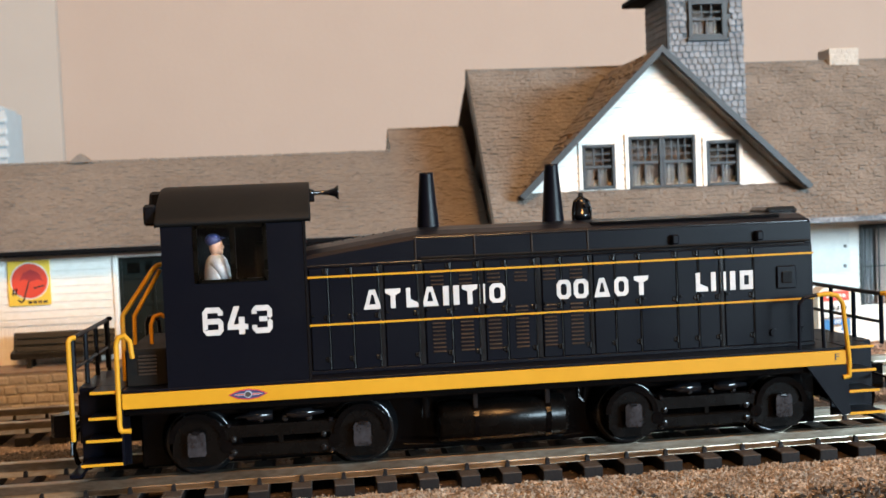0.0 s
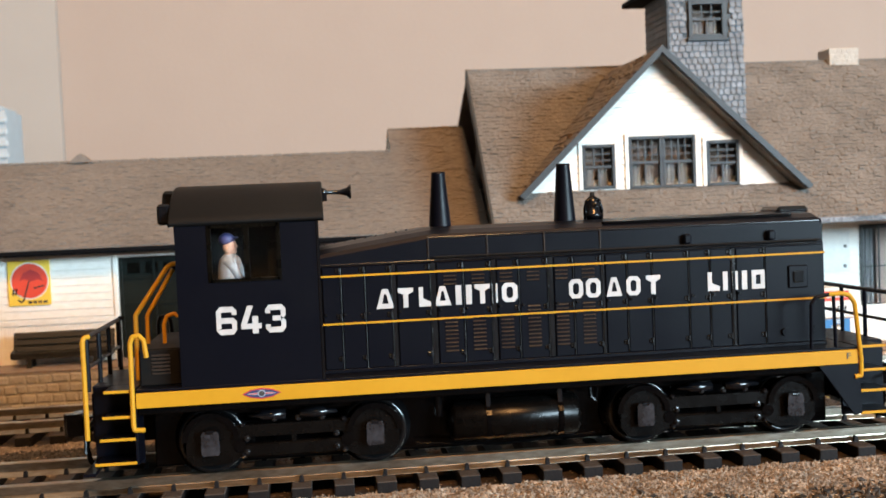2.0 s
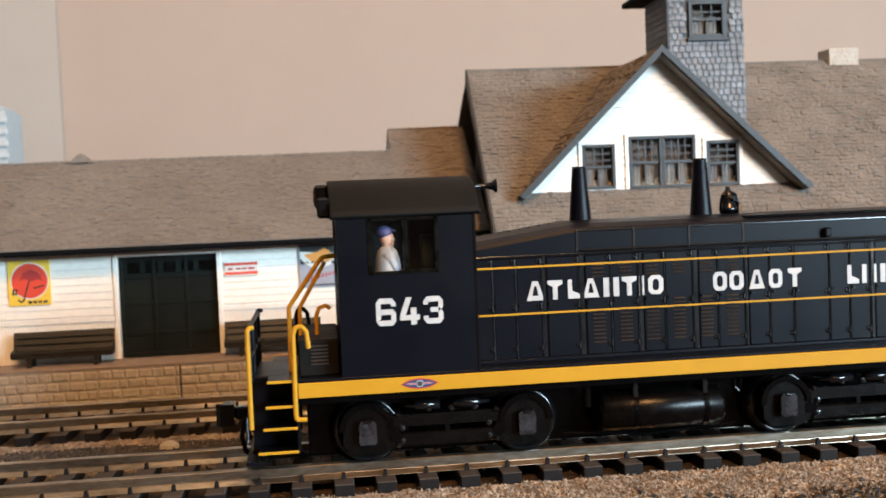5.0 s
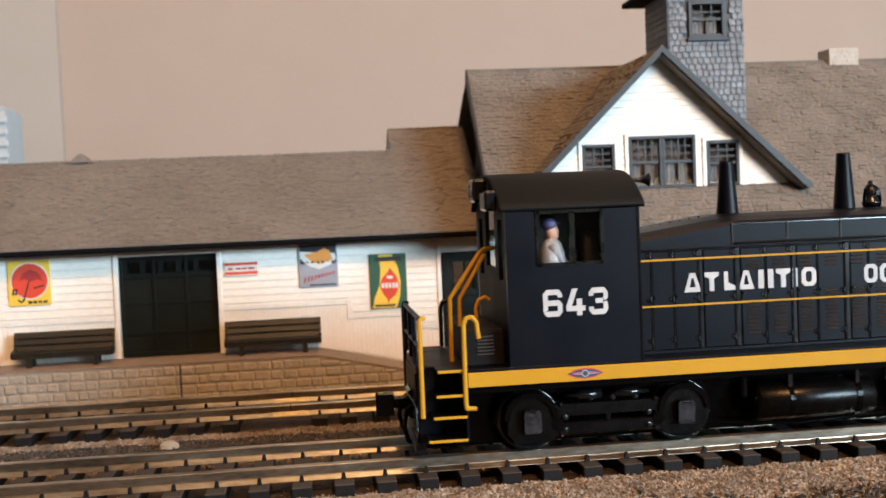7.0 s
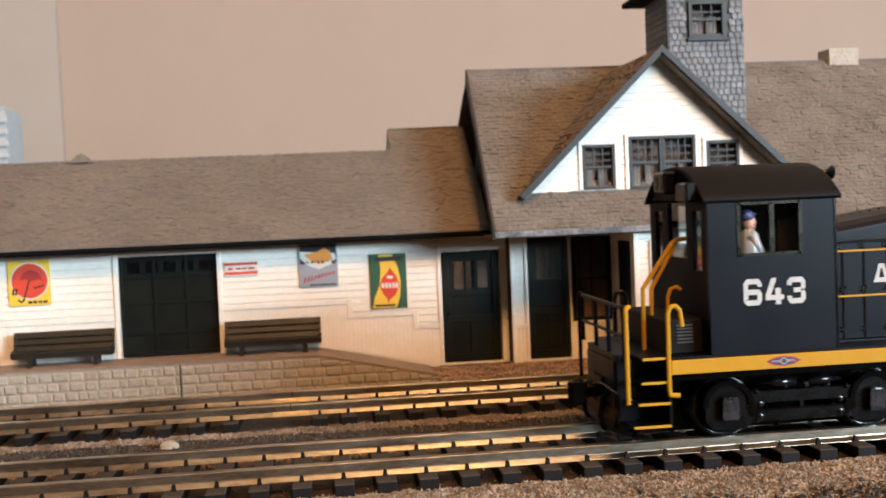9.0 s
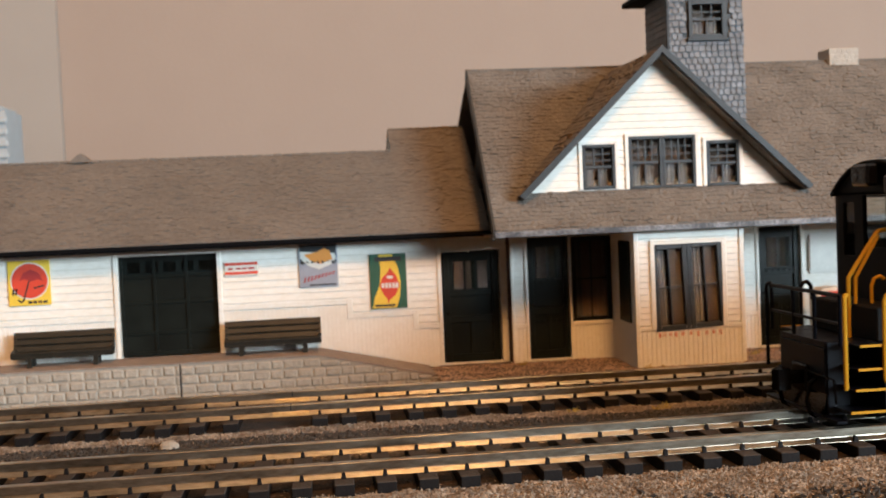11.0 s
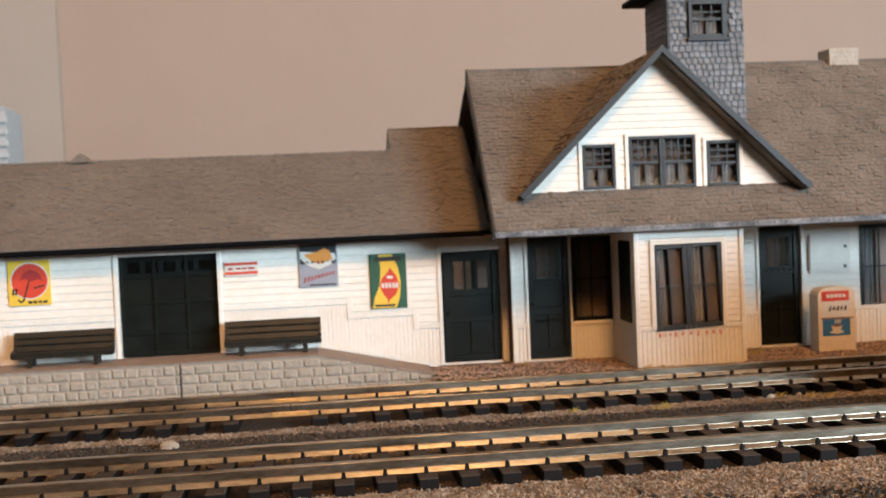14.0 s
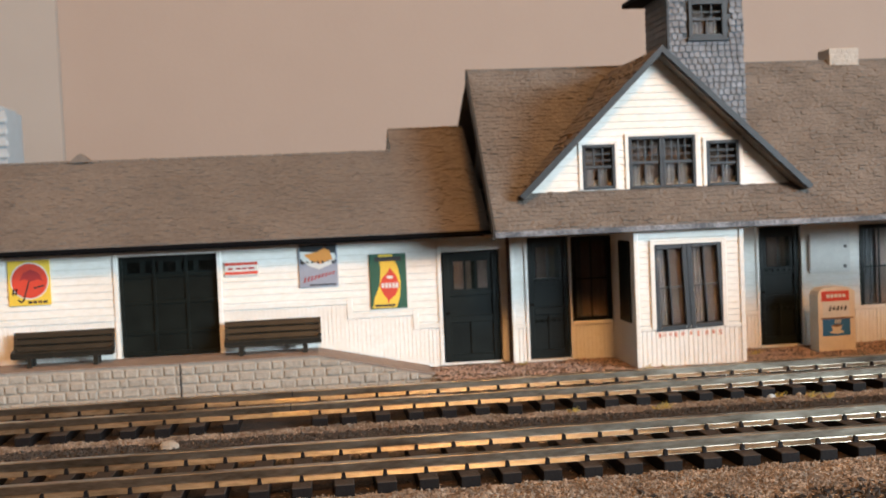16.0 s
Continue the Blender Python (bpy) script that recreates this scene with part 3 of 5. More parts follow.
def build_platform():
    """The raised freight platform: block-faced wall with a ramp at its end."""
    y0, top = 103.5, 4.3
    p = thing("freight_platform", -40, 111, GZ, "low grey stone-faced freight platform with ramp", "platform")
    part("core", prism(B(), [(-150, -6), (31.5, -6), (31.5, -3.5), (-0.5, top - .45), (-150, top - .45)], "y", y0 + 0.08, FREIGHT_Y - 0.1), M_MORTAR, p)
    part("deck", prism(B(), [(-150, top), (-0.5, top), (32.5, -3.0), (32.5, -3.6), (31.5, -3.4), (-0.5, top - .4), (-150, top - .4)][::-1], "y", y0 - 0.25, FREIGHT_Y - 0.05), M_PLATFORM, p, "brown platform surface")
    rnd = random.Random(8)
    for r in range(5):
        za = -7.3 + r * 2.69
        x = -150 + rnd.uniform(0, 3)
        while x < 33:
            w = rnd.choice((2.6, 3.3, 3.9, 4.4, 5.2)) * rnd.uniform(.9, 1.1)
            if x < -38.8 < x + w:
                w = -38.8 - x
            zb = za + 2.62
            lim = top - 0.42 - max(0, x + w + 0.5) * 0.222
            if min(zb, lim) - za > .5 and w > .8:
                h = min(zb + rnd.uniform(-.12, .05), lim)
                bm = box(B(), x + .05, x + w - .05, y0 - rnd.uniform(0.2, 0.45), y0 + 0.6, za + rnd.uniform(-.02, .14), h, min(.5, (h - za) * .3))
                k = rnd.uniform(-.22, .22)
                for v in bm.verts:
                    if v.co.y < y0 and v.co.x > x + w * .6:
                        v.co.x += k if v.co.z > za + 1.3 else -k
                part("stone_block", bm, M_STONE, p)
            x += w
    part("joint", box(B(), -39.0, -38.6, y0 - 0.15, y0 + .5, -6, top - .4), M_INK, p)


def build_bench(x, label):
    b = thing("bench", x, 113.5, 4.3, label, "bench", "platform benches")
    x0, x1 = x - 13.8, x + 13.8
    for i in range(3):
        z = 8.5 + i * 1.82
        yb = 113.2 + i * .45
        part("back_slat", prism(B(), [(yb, z), (yb - .35, z + .3), (yb + .3, z + 1.45), (yb + .75, z + 1.72), (yb + 1.5, z + 1.72), (yb + 1.1, z)], "x", x0 + .3, x1 - .3), M_BENCH, b)
    for i in range(3):
        part("seat_slat", box(B(), x0, x1, 109.2 + i * 1.6, 110.7 + i * 1.6, 8.0, 8.75, .12), M_BENCH, b)
    part("apron", box(B(), x0 + .5, x1 - .5, 109.6, 110.2, 6.9, 7.98), M_BENCH, b)
    for xx in (x0 + 4, x1 - 5.5):
        part("leg", prism(B(), [(110.0, 4.3), (111.2, 4.3), (111.6, 6.9), (113.4, 6.9), (114.3, 4.3), (115.2, 4.3), (114.8, 8.0), (110.2, 8.0)], "x", xx, xx + 1.4), M_BENCH, b)
    for xx in (x0, x1 - .9):
        part("end_panel", prism(B(), [(109.4, 7.0), (113.8, 7.0), (115.4, 13.9), (114.4, 13.9), (113.2, 9.4), (109.4, 8.8)], "x", xx, xx + .9), M_BENCH, b)


def build_main_station():
    s = thing("station_house", 125, 130, GZ, "white clapboard station with gable, bay and brown roof", "building", "station buildings")
    holes = [(62.8, 75.6, -2.8, 35.0), (76.3, 88.6, 8.2, 33.8), (135.3, 148.9, -2.8, 34.2), (168.2, 181.5, 7.2, 33.4), (196, 209, -2.8, 34.2)]
    wall_with_holes(s, "wall", 57.5, 262, MAIN_Y, MAIN_Y + 3, GZ, 50, holes, M_SIDING)
    bm = box(B(), 57.5, 262, 196, 199, GZ, 50)
    box(bm, 262.1, 265, MAIN_Y, 199, GZ, 50)
    box(bm, 57.6, 60.5, FREIGHT_Y + 3.1, 195.9, GZ, 50)
    part("rear_wall", bm, M_SIDING, s)
    part("floor_slab", box(B(), 60.6, 261.9, 119.1, 195.9, GZ, GZ + .8), M_BROWN, s)
    part("room_screen", box(B(), 60.6, 261.9, 128, 129, GZ + .8, 50), M_BLIND, s)
    cl = spans(58.0, 262, holes)
    boards(s, 58, 262, MAIN_Y, 8.4, 38, 2.0, clip=lambda z: [(a, b) for a, b in cl(z) if not (a >= 88 and b <= 121)])
    for a, b in ((58.2, 62.8), (75.7, 89), (118.5, 135.3), (148.9, 168.3), (168.3, 181.4), (181.4, 196), (209, 262)):
        beads(s, a, b, MAIN_Y, -3.2, 7.0)
        part("trim_board", box(B(), a, b, MAIN_Y - .75, MAIN_Y, 7.0, 8.3, .1), M_SIDING, s)
    for a, b in ((57.6, 58.4), (61.9, 62.8), (134.4, 135.3), (148.9, 149.8)):
        part("corner_board", box(B(), a, b, MAIN_Y - .8, MAIN_Y + .5, -3, 36, .1), M_SIDING, s)
    part("side_return", box(B(), 57.2, 57.58, MAIN_Y - .2, FREIGHT_Y, -3, 37), M_RETURN, s, "brown corner return with jamb shadow in its colour")
    panel_door(s, "door", 63.2, 75.3, -2.6, 34.2, MAIN_Y + .9, "dark green door with two upper lights")
    panel_door(s, "door", 135.8, 148.5, -2.6, 33.8, MAIN_Y + .9, "dark green door with two upper lights")
    panel_door(s, "door", 196.4, 208.6, -2.6, 33.8, MAIN_Y + .9, "dark green door with two upper lights")
    # Paler cloth than the bay blinds, brightening windows that lie in shade.
    sash(s, "window", 76.3, 88.6, 8.2, 33.8, MAIN_Y + .4, 2, 2, 1.3, material=M_GREEN, shade=.22, cloth=M_LACE)
    sash(s, "window", 168.2, 181.5, 7.2, 33.4, MAIN_Y + .4, 2, 2, 1.3, material=M_GREEN, shade=.45, cloth=M_LACE)
    for a in (63.0, 135.4):
        part("door_sill", box(B(), a - .3, a + 13, MAIN_Y - 1.2, MAIN_Y + .8, -3.3, -2.65, .1), M_PALE, s)
    # bay
    bh = [(94.3, 113.9, 7.6, 31.2)]
    wall_with_holes(s, "bay_wall", 88.7, 120.2, BAY_Y, BAY_Y + 2, GZ, 38.5, bh, M_SIDING)
    bm = B()
    for a, b, c, e in ((BAY_Y + 2, 96, GZ, 38.5), (106.5, MAIN_Y, GZ, 38.5), (96, 106.5, GZ, 9.0), (96, 106.5, 32.5, 38.5)):
        box(bm, 88.7, 90.4, a, b, c, e)
    part("bay_side_wall", bm, M_WAINSCOT, s)
    part("bay_side_wall", box(B(), 118.5, 120.2, BAY_Y + 2, MAIN_Y, GZ, 38.5), M_WAINSCOT, s)
    part("side_window", box(B(), 88.2, 89.4, 96, 106.5, 9.0, 32.5, .3), M_GREEN, s, "narrow dark side window")
    part("bay_floor", box(B(), 90.5, 118.4, 94.1, 115.9, 4, 4.6), M_BROWN, s)
    part("bay_screen", box(B(), 90.5, 118.4, 108, 108.6, 4.7, 38), M_BLIND, s)
    boards(s, 89, 120, BAY_Y, 8.6, 36.5, 1.75, clip=spans(89.0, 119.9, [(93.4, 114.8, 7, 32.2)]))
    beads(s, 88.8, 120.1, BAY_Y, -3.2, 7.0, 1.35)
    part("trim_board", box(B(), 88.6, 120.3, BAY_Y - .7, BAY_Y, 7.0, 8.2, .1), M_SIDING, s)
    for a, b in ((88.4, 89.6), (119.2, 120.5)):
        part("corner_board", box(B(), a, b, BAY_Y - .8, BAY_Y + 1, -3.0, 37, .12), M_SIDING, s)
    for a, b, c, e in ((93.0, 94.3, 7.4, 32.6), (113.9, 115.2, 7.4, 32.6), (94.3, 113.9, 31.3, 32.6)):
        part("window_casing", box(B(), a, b, BAY_Y - .95, BAY_Y, c, e, .1), M_SIDING, s)
    ox, oy, oz = ORIGIN[s.name]
    pivot = Matrix.Translation(Vector((104.1 - ox, BAY_Y - oy, 19.4 - oz)) * MM)
    for a, b in ((93.8, 104.1), (104.1, 114.4)):
        leaf = sash(s, "window", a, b, 7.1, 31.6, BAY_Y + .2, 2, 2, 1.45, shade=.5)
        leaf.matrix_local = pivot @ Matrix.Rotation(radians(-2.2), 4, "Y") @ pivot.inverted()
    for i, (a, w) in enumerate(((95.0, .5), (96.2, 1.0), (98.0, .9), (99.6, .7), (101.6, .8), (104.0, .6), (106.2, .5), (108.6, .9), (110.6, .7), (112.6, 1.0))):
        for k in range(2):
            part("worn_lettering", box(B(), a + k * w * .6, a + k * w * .6 + .32, BAY_Y - .42, BAY_Y - .3, 5.0 + (i % 3) * .2, 6.4), M_FADED, s)
    # main roof
    t = 1.3
    x0, x1, skew = 48.7, 268.0, 3.4
    def verge(bm):
        """Slants the left verge so that the ridge ends further in than the eave."""
        for v in bm.verts:
            if v.co.x < x0 + 5:
                v.co.x += skew * (v.co.z - EAVE_Z) / (RIDGE_Z - EAVE_Z)
        return bm
    pts = [(EAVE_Y, EAVE_Z - t), (EAVE_Y, EAVE_Z), (RIDGE_Y, RIDGE_Z), (2 * RIDGE_Y - EAVE_Y, EAVE_Z), (2 * RIDGE_Y - EAVE_Y, EAVE_Z - t), (RIDGE_Y, RIDGE_Z - t * 1.5)]
    ro = part("roof", verge(prism(B(), pts, "x", x0 + .4, x1)), M_ROOF2, s, "brown shingle roof")
    slope_shingles("shingle_cover", ro, ((x0 + .2, EAVE_Y, EAVE_Z), (x1 - x0, 0, 0), (skew, RIDGE_Y - EAVE_Y, RIDGE_Z - EAVE_Z)), "x", 44, 1.6, 0.2, M_ROOF2, 77, rough=0.2)
    part("fascia", box(B(), x0, x1, EAVE_Y - .5, EAVE_Y + .5, EAVE_Z - 1.9, EAVE_Z - .25, .2), M_FASCIA, s, "worn grey eave board")
    part("soffit", box(B(), x0 + .5, x1, EAVE_Y + .6, MAIN_Y, EAVE_Z - 1.9, EAVE_Z - 1.4), M_BROWN, s)
    # Ink colour here paints the shadow gap between the two roofs.
    part("barge_board", verge(prism(B(), [(EAVE_Y, EAVE_Z - 2.4), (EAVE_Y, EAVE_Z + .4), (RIDGE_Y, RIDGE_Z + .4), (RIDGE_Y, RIDGE_Z - 3.0)], "x", x0 - .3, x0 + .4)), M_INK, s, "barge board coloured black for verge shade")
    part("end_gable", prism(B(), [(FREIGHT_Y + 3, 37), (RIDGE_Y, RIDGE_Z - 3.5), (196, 37)], "x", 57.6, 59), M_SLATE, s)
    part("ridge_board", box(B(), x0 + skew, x1, RIDGE_Y - .8, RIDGE_Y + .8, RIDGE_Z - .3, RIDGE_Z + .35, .2), M_ROOF2, s)
    # cross gable
    ax, az = 99.8, 84.9
    lx, rx, bz = 60.6, 140.0, 46.4
    gh = [(77.0, 86.6, 47.6, 60.4), (90.7, 110.6, 47.3, 62.3), (113.9, 123.8, 47.3, 60.4)]
    def edge(z):
        f = (z - bz) / (az - bz)
        return lx + (ax - lx) * f, rx + (ax - rx) * f
    n = 19
    for i in range(n):
        za, zb = bz + (az - bz) * i / n, bz + (az - bz) * (i + 1) / n - .02
        zm = (za + zb) / 2
        for a, b in spans(*edge(zm), gh)(zm):
            al, ar = edge(zm)
            a0, a1 = (edge(za)[0], edge(zb)[0]) if abs(a - al) < 1e-6 else (a, a)
            b0, b1 = (edge(za)[1], edge(zb)[1]) if abs(b - ar) < 1e-6 else (b, b)
            bm = B()
            vs = [bm.verts.new(p) for p in ((a0, GABLE_Y - .42, za + .08), (b0, GABLE_Y - .42, za + .08), (b1, GABLE_Y - .1, zb + .05), (a1, GABLE_Y - .1, zb + .05),
                                            (a0, GABLE_Y + 1, za), (b0, GABLE_Y + 1, za), (b1, GABLE_Y + 1, zb), (a1, GABLE_Y + 1, zb))]
            for q in ((0, 1, 2, 3), (7, 6, 5, 4), (0, 4, 5, 1), (3, 2, 6, 7), (0, 3, 7, 4), (1, 5, 6, 2)):
                bm.faces.new([vs[k] for k in q])
            part("siding_board", bm, M_SIDING, s)
    for a, b, c, e in gh:
        for q0, q1, r0, r1 in ((a - 1.1, a, c, e + 1), (b, b + 1.1, c, e + 1), (a, b, e, e + 1)):
            part("window_casing", box(B(), q0, q1, GABLE_Y - .8, GABLE_Y, r0, r1, .1), M_SIDING, s)
    sash(s, "window", *gh[0], GABLE_Y + .1, 3, 3, .9, curtain=.5, hung=True)
    sash(s, "window", 90.7, 100.65, gh[1][2], gh[1][3], GABLE_Y + .1, 4, 3, .9, curtain=.5, hung=True)
    sash(s, "window", 100.65, 110.6, gh[1][2], gh[1][3], GABLE_Y + .1, 4, 3, .9, curtain=.5, hung=True)
    sash(s, "window", *gh[2], GABLE_Y + .1, 3, 3, .9, curtain=.5, hung=True)
    part("gable_screen", box(B(), 74, 128, 104.5, 105, 47, 64), M_BLIND, s)
    # gable roof: two slopes running back into the main roof
    pk = 87.0
    el, er = (57.6, 46.3), (143.4, 46.0)
    gy0, gy1 = GABLE_Y - 6.2, RIDGE_Y + 2
    for sx, (ex, ezz) in ((-1, el), (1, er)):
        pts = [(ex, ezz), (ax, pk), (ax, pk - 2.0), (ex + (-sx) * 1.4, ezz - 0.9)]
        cr = part("gable_roof", prism(B(), pts, "y", gy0 + .8, gy1), M_ROOF, s, "brown shingle gable roof")
        ln = math.hypot(ax - ex, pk - ezz)
        slope_shingles("shingle_cover", cr, ((ex, gy0 + .8, ezz), (0, gy1 - gy0, 0), (ax - ex, 0, pk - ezz)), "y", 30, 2.3, .22, M_ROOF, 5 + sx,
                       keep=lambda p: p.z > EAVE_Z + PITCH * (p.y - EAVE_Y) - 1.5)
        pts = [(ex - sx * -.2, ezz + .3), (ax, pk + .55), (ax, pk - 1.5), (ex + (-sx) * 1.2, ezz - .75)]
        part("barge_board", prism(B(), pts, "y", gy0 - .2, gy0 + .8), M_SLATE, s, "slate grey barge board")
    # tower
    tx0, tx1, ty0, ty1, tz = 112.3, 136.4, 125.0, 147.0, 128.0
    hole = (118.6, 130.6, 93.6, 105.2)
    wall_with_holes(s, "tower_wall", tx0, tx1, ty0, ty0 + 1.5, 62, tz, [hole], M_SLATE)
    bm = box(B(), tx0, tx0 + 1.5, ty0 + 1.5, ty1, 62, tz)
    box(bm, tx1 - 1.5, tx1, ty0 + 1.5, ty1, 62, tz)
    box(bm, tx0 + 1.5, tx1 - 1.5, ty1 - 1.5, ty1, 62, tz)
    tw = part("tower_side", bm, M_TOWER, s)
    rnd = random.Random(31)
    r = 0
    z = 66.0
    while z < tz - 2:
        x = tx0 + (0 if r % 2 else -1.0)
        while x < tx1:
            w = rnd.uniform(1.7, 2.3)
            a, b = max(tx0 - .1, x), min(tx1 + .1, x + w - .3)
            if b - a > .4 and not (a < hole[1] + .5 and b > hole[0] - .5 and hole[2] - 2.2 < z < hole[3] + .3):
                d0 = rnd.uniform(-.12, .12)
                pts = [(ty0, z + d0), (ty0 - .8, z + d0), (ty0 - .85, z + .25 + d0), (ty0 - .1, z + 2.5), (ty0, z + 2.5)]
                part("tower_shingle", prism(B(), pts, "x", a, b), M_TOWER, s)
            x += w
        part("side_course", prism(B(), [(tx0, z), (tx0 - .5, z), (tx0 - .08, z + 2.3), (tx0, z + 2.3)], "y", ty0, ty1), M_TOWER, s)
        z += 1.95
        r += 1
    for a, b in ((tx0 - .7, tx0 + .3),):
        part("corner_board", box(B(), a, b, ty0 - .7, ty0 + .3, 78, tz, .1), M_SLATE, s)
    sash(s, "window", *hole, ty0 + .1, 3, 2, 1.2, curtain=.6, hung=True)
    part("window_sill", box(B(), hole[0] - .8, hole[1] + .8, ty0 - 1.6, ty0, hole[2] - 1.0, hole[2], .15), M_SLATE, s)
    part("tower_screen", box(B(), 115, 134, 130, 131, 90, 112), M_BLIND, s)
    part("tower_balcony", box(B(), tx0 - 7, tx1 + 3, ty0 + 2, ty1 + 4, 107.7, 109.4, .3), M_EAVE, s, "dark tower ledge")
    part("tower_roof", prism(B(), [(tx0 - 3, tz), (tx1 + 3, tz), ((tx0 + tx1) / 2, tz + 14)], "y", ty0 - 3, ty1 + 3), M_ROOF2, s)
    # chimney
    c = part("chimney", box(B(), 177.2, 187.8, 149.5, 158, 84, 92.7, .2), M_CHIMNEY, s, "pale brick chimney")
    for i in range(4):
        for j in range(6):
            xx = 177.3 + j * 1.8 + (i % 2) * .8
            if xx < 187.2:
                part("brick", box(B(), xx, min(xx + 1.72, 187.7), 149.40, 149.6, 86.0 + i * 1.65, 87.5 + i * 1.65, .12), M_CHIMNEY, c)
    return s

# ---- signs and small things on the station ----
def ellipse(cx, cz, rx, rz, n=28):
    return [(cx + rx * math.cos(2 * math.pi * i / n), cz + rz * math.sin(2 * math.pi * i / n)) for i in range(n)]


def sign(name, x0, x1, z0, z1, y, material, label):
    s = thing(name, (x0 + x1) / 2, y, z0, label, "sign", "enamel signs")
    part("board", box(B(), x0, x1, y - .35, y + .0, z0, z1, .05), material, s)
    return s


def flat(parent, name, pts, y, material, depth=.06):
    return part(name, prism(B(), pts, "y", y - depth, y), material, parent)


def rect(x0, x1, z0, z1):
    return [(x0, z0), (x1, z0), (x1, z1), (x0, z1)]


def build_signs():
    y = FREIGHT_Y - .5
    s = sign("enamel_sign", -87.7, -76.0, 21.2, 34.2, y, M_SIGNYEL, "yellow enamel sign with red round emblem")
    f = y - .36
    flat(s, "disc_rim", ellipse(-81.7, 28.3, 5.35, 5.35), f, M_PALE)
    flat(s, "disc", ellipse(-81.7, 28.3, 5.0, 5.0), f - .07, M_RED)
    flat(s, "umbrella", [(-84.6, 28.4), (-83.4, 30.6), (-81.2, 31.6), (-79.0, 30.4), (-77.9, 28.0), (-79.4, 28.7), (-81.3, 28.1), (-83.0, 28.9)], f - .14, M_DARKRED)
    flat(s, "handle", [(-82.0, 28.4), (-81.6, 28.4), (-83.4, 22.6), (-84.3, 22.0), (-85.2, 22.9), (-84.9, 23.1), (-84.2, 22.5), (-83.7, 22.9)], f - .14, M_INK)
    for i in range(4):
        flat(s, "text_bar", rect(-82.4 + i * 1.4, -81.3 + i * 1.4, 21.8, 22.5), f - .07, M_INK)
    for i in range(3):
        flat(s, "text_bar", rect(-80.6 + i * 1.0, -79.8 + i * 1.0, 26.0 + i * .25, 26.5 + i * .25), f - .21, M_INK)
    for i in range(2):
        flat(s, "scroll", [(-86.8 + i * .8, 24.4), (-86.3 + i * .8, 24.3), (-85.9 + i * .8, 26.2), (-86.4 + i * .8, 26.2)], f - .07, M_INK)
    s = sign("enamel_sign", -26.6, -17.0, 26.7, 30.8, y, M_PALE, "small white notice with red borders")
    flat(s, "red_bar", rect(-26.6, -17.0, 29.9, 30.7), f, M_RED)
    flat(s, "red_bar", rect(-26.6, -17.0, 27.2, 28.0), f, M_RED)
    for i, (a, b) in enumerate(((-25.6, -24.2), (-23.2, -21.9), (-21.5, -20.2), (-19.8, -18.0))):
        flat(s, "text_bar", rect(a, b, 28.6, 29.2), f, M_DARKRED)
    s = sign("enamel_sign", -5.0, 6.4, 22.3, 35.2, y, M_SIGNGREY, "grey-blue pictorial enamel sign")
    flat(s, "picture_sky", rect(-4.6, 6.0, 29.4, 34.8), f, M_SLATE)
    flat(s, "picture_base", [(-4.6, 31.0), (-2.0, 28.6), (1.0, 27.6), (4.5, 28.9), (6.0, 30.6), (5.6, 32.2), (-4.6, 33.0)], f - .07, M_PALE)
    flat(s, "picture_shape", [(-3.4, 32.0), (-1.0, 29.8), (1.4, 29.2), (4.9, 30.4), (4.2, 33.0), (2.6, 33.9), (0.5, 32.8)], f - .14, M_ORANGE)
    for i in range(7):
        flat(s, "ink_stroke", [(-4.4 + i * 1.5, 29.4 + (i % 2) * .5), (-3.6 + i * 1.5, 29.0 + (i % 3) * .4), (-3.4 + i * 1.5, 29.6), (-4.2 + i * 1.5, 30.2)], f - .16, M_INK)
    for i in range(9):
        a = -3.8 + i * 1.05
        flat(s, "text_bar", [(a, 23.7 + i * .28), (a + .45, 23.7 + i * .28), (a + .85, 25.3 + i * .2), (a + .4, 25.3 + i * .2)], f - .07, M_DARKRED)
    flat(s, "text_bar", rect(-2.0, 5.6, 22.8, 23.2), f - .07, M_INK)
    s = sign("enamel_sign", 15.8, 26.7, 14.8, 31.2, y, M_SIGNGRN, "green and yellow enamel sign with red emblem")
    flat(s, "yellow_field", [(16.2, 15.1), (23.5, 15.1), (24.6, 18.5), (24.9, 23.0), (24.2, 27.0), (22.6, 31.0), (18.4, 31.0), (19.0, 27.0), (18.6, 22.0), (17.0, 18.2)], f, M_SIGNYEL)
    flat(s, "red_emblem", [(21.8, 27.0), (23.6, 24.6), (24.6, 21.6), (23.2, 18.8), (21.4, 17.4), (21.0, 16.2), (20.8, 17.6), (19.6, 19.2), (18.6, 21.6), (19.4, 24.0), (21.0, 25.6)], f - .07, M_RED)
    for i in range(5):
        flat(s, "text_bar", rect(19.2 + i * 1.05, 19.95 + i * 1.05, 21.0, 22.5), f - .14, M_PALE)
    flat(s, "text_bar", rect(20.8, 22.6, 23.8, 24.6), f - .14, M_PALE)
    flat(s, "text_bar", rect(17.4, 25.2, 29.0, 30.3), f - .07, M_INK)
    flat(s, "text_bar", rect(16.9, 23.0, 15.5, 16.1), f - .07, M_INK)
    # blank notice board and drinks machine beside the door
    s = sign("notice_board", 151.6, 164.8, 19.0, 31.4, MAIN_Y - .5, M_PALE, "blank white notice board with dark edges")
    flat(s, "edge_strip", rect(151.2, 151.7, 20, 31), MAIN_Y - .9, M_BROWN)
    for a, b in ((163.2, 27.0), (163.0, 20.8)):
        flat(s, "bolt", ellipse(a, b, .55, .55, 10), MAIN_Y - .9, M_INK)
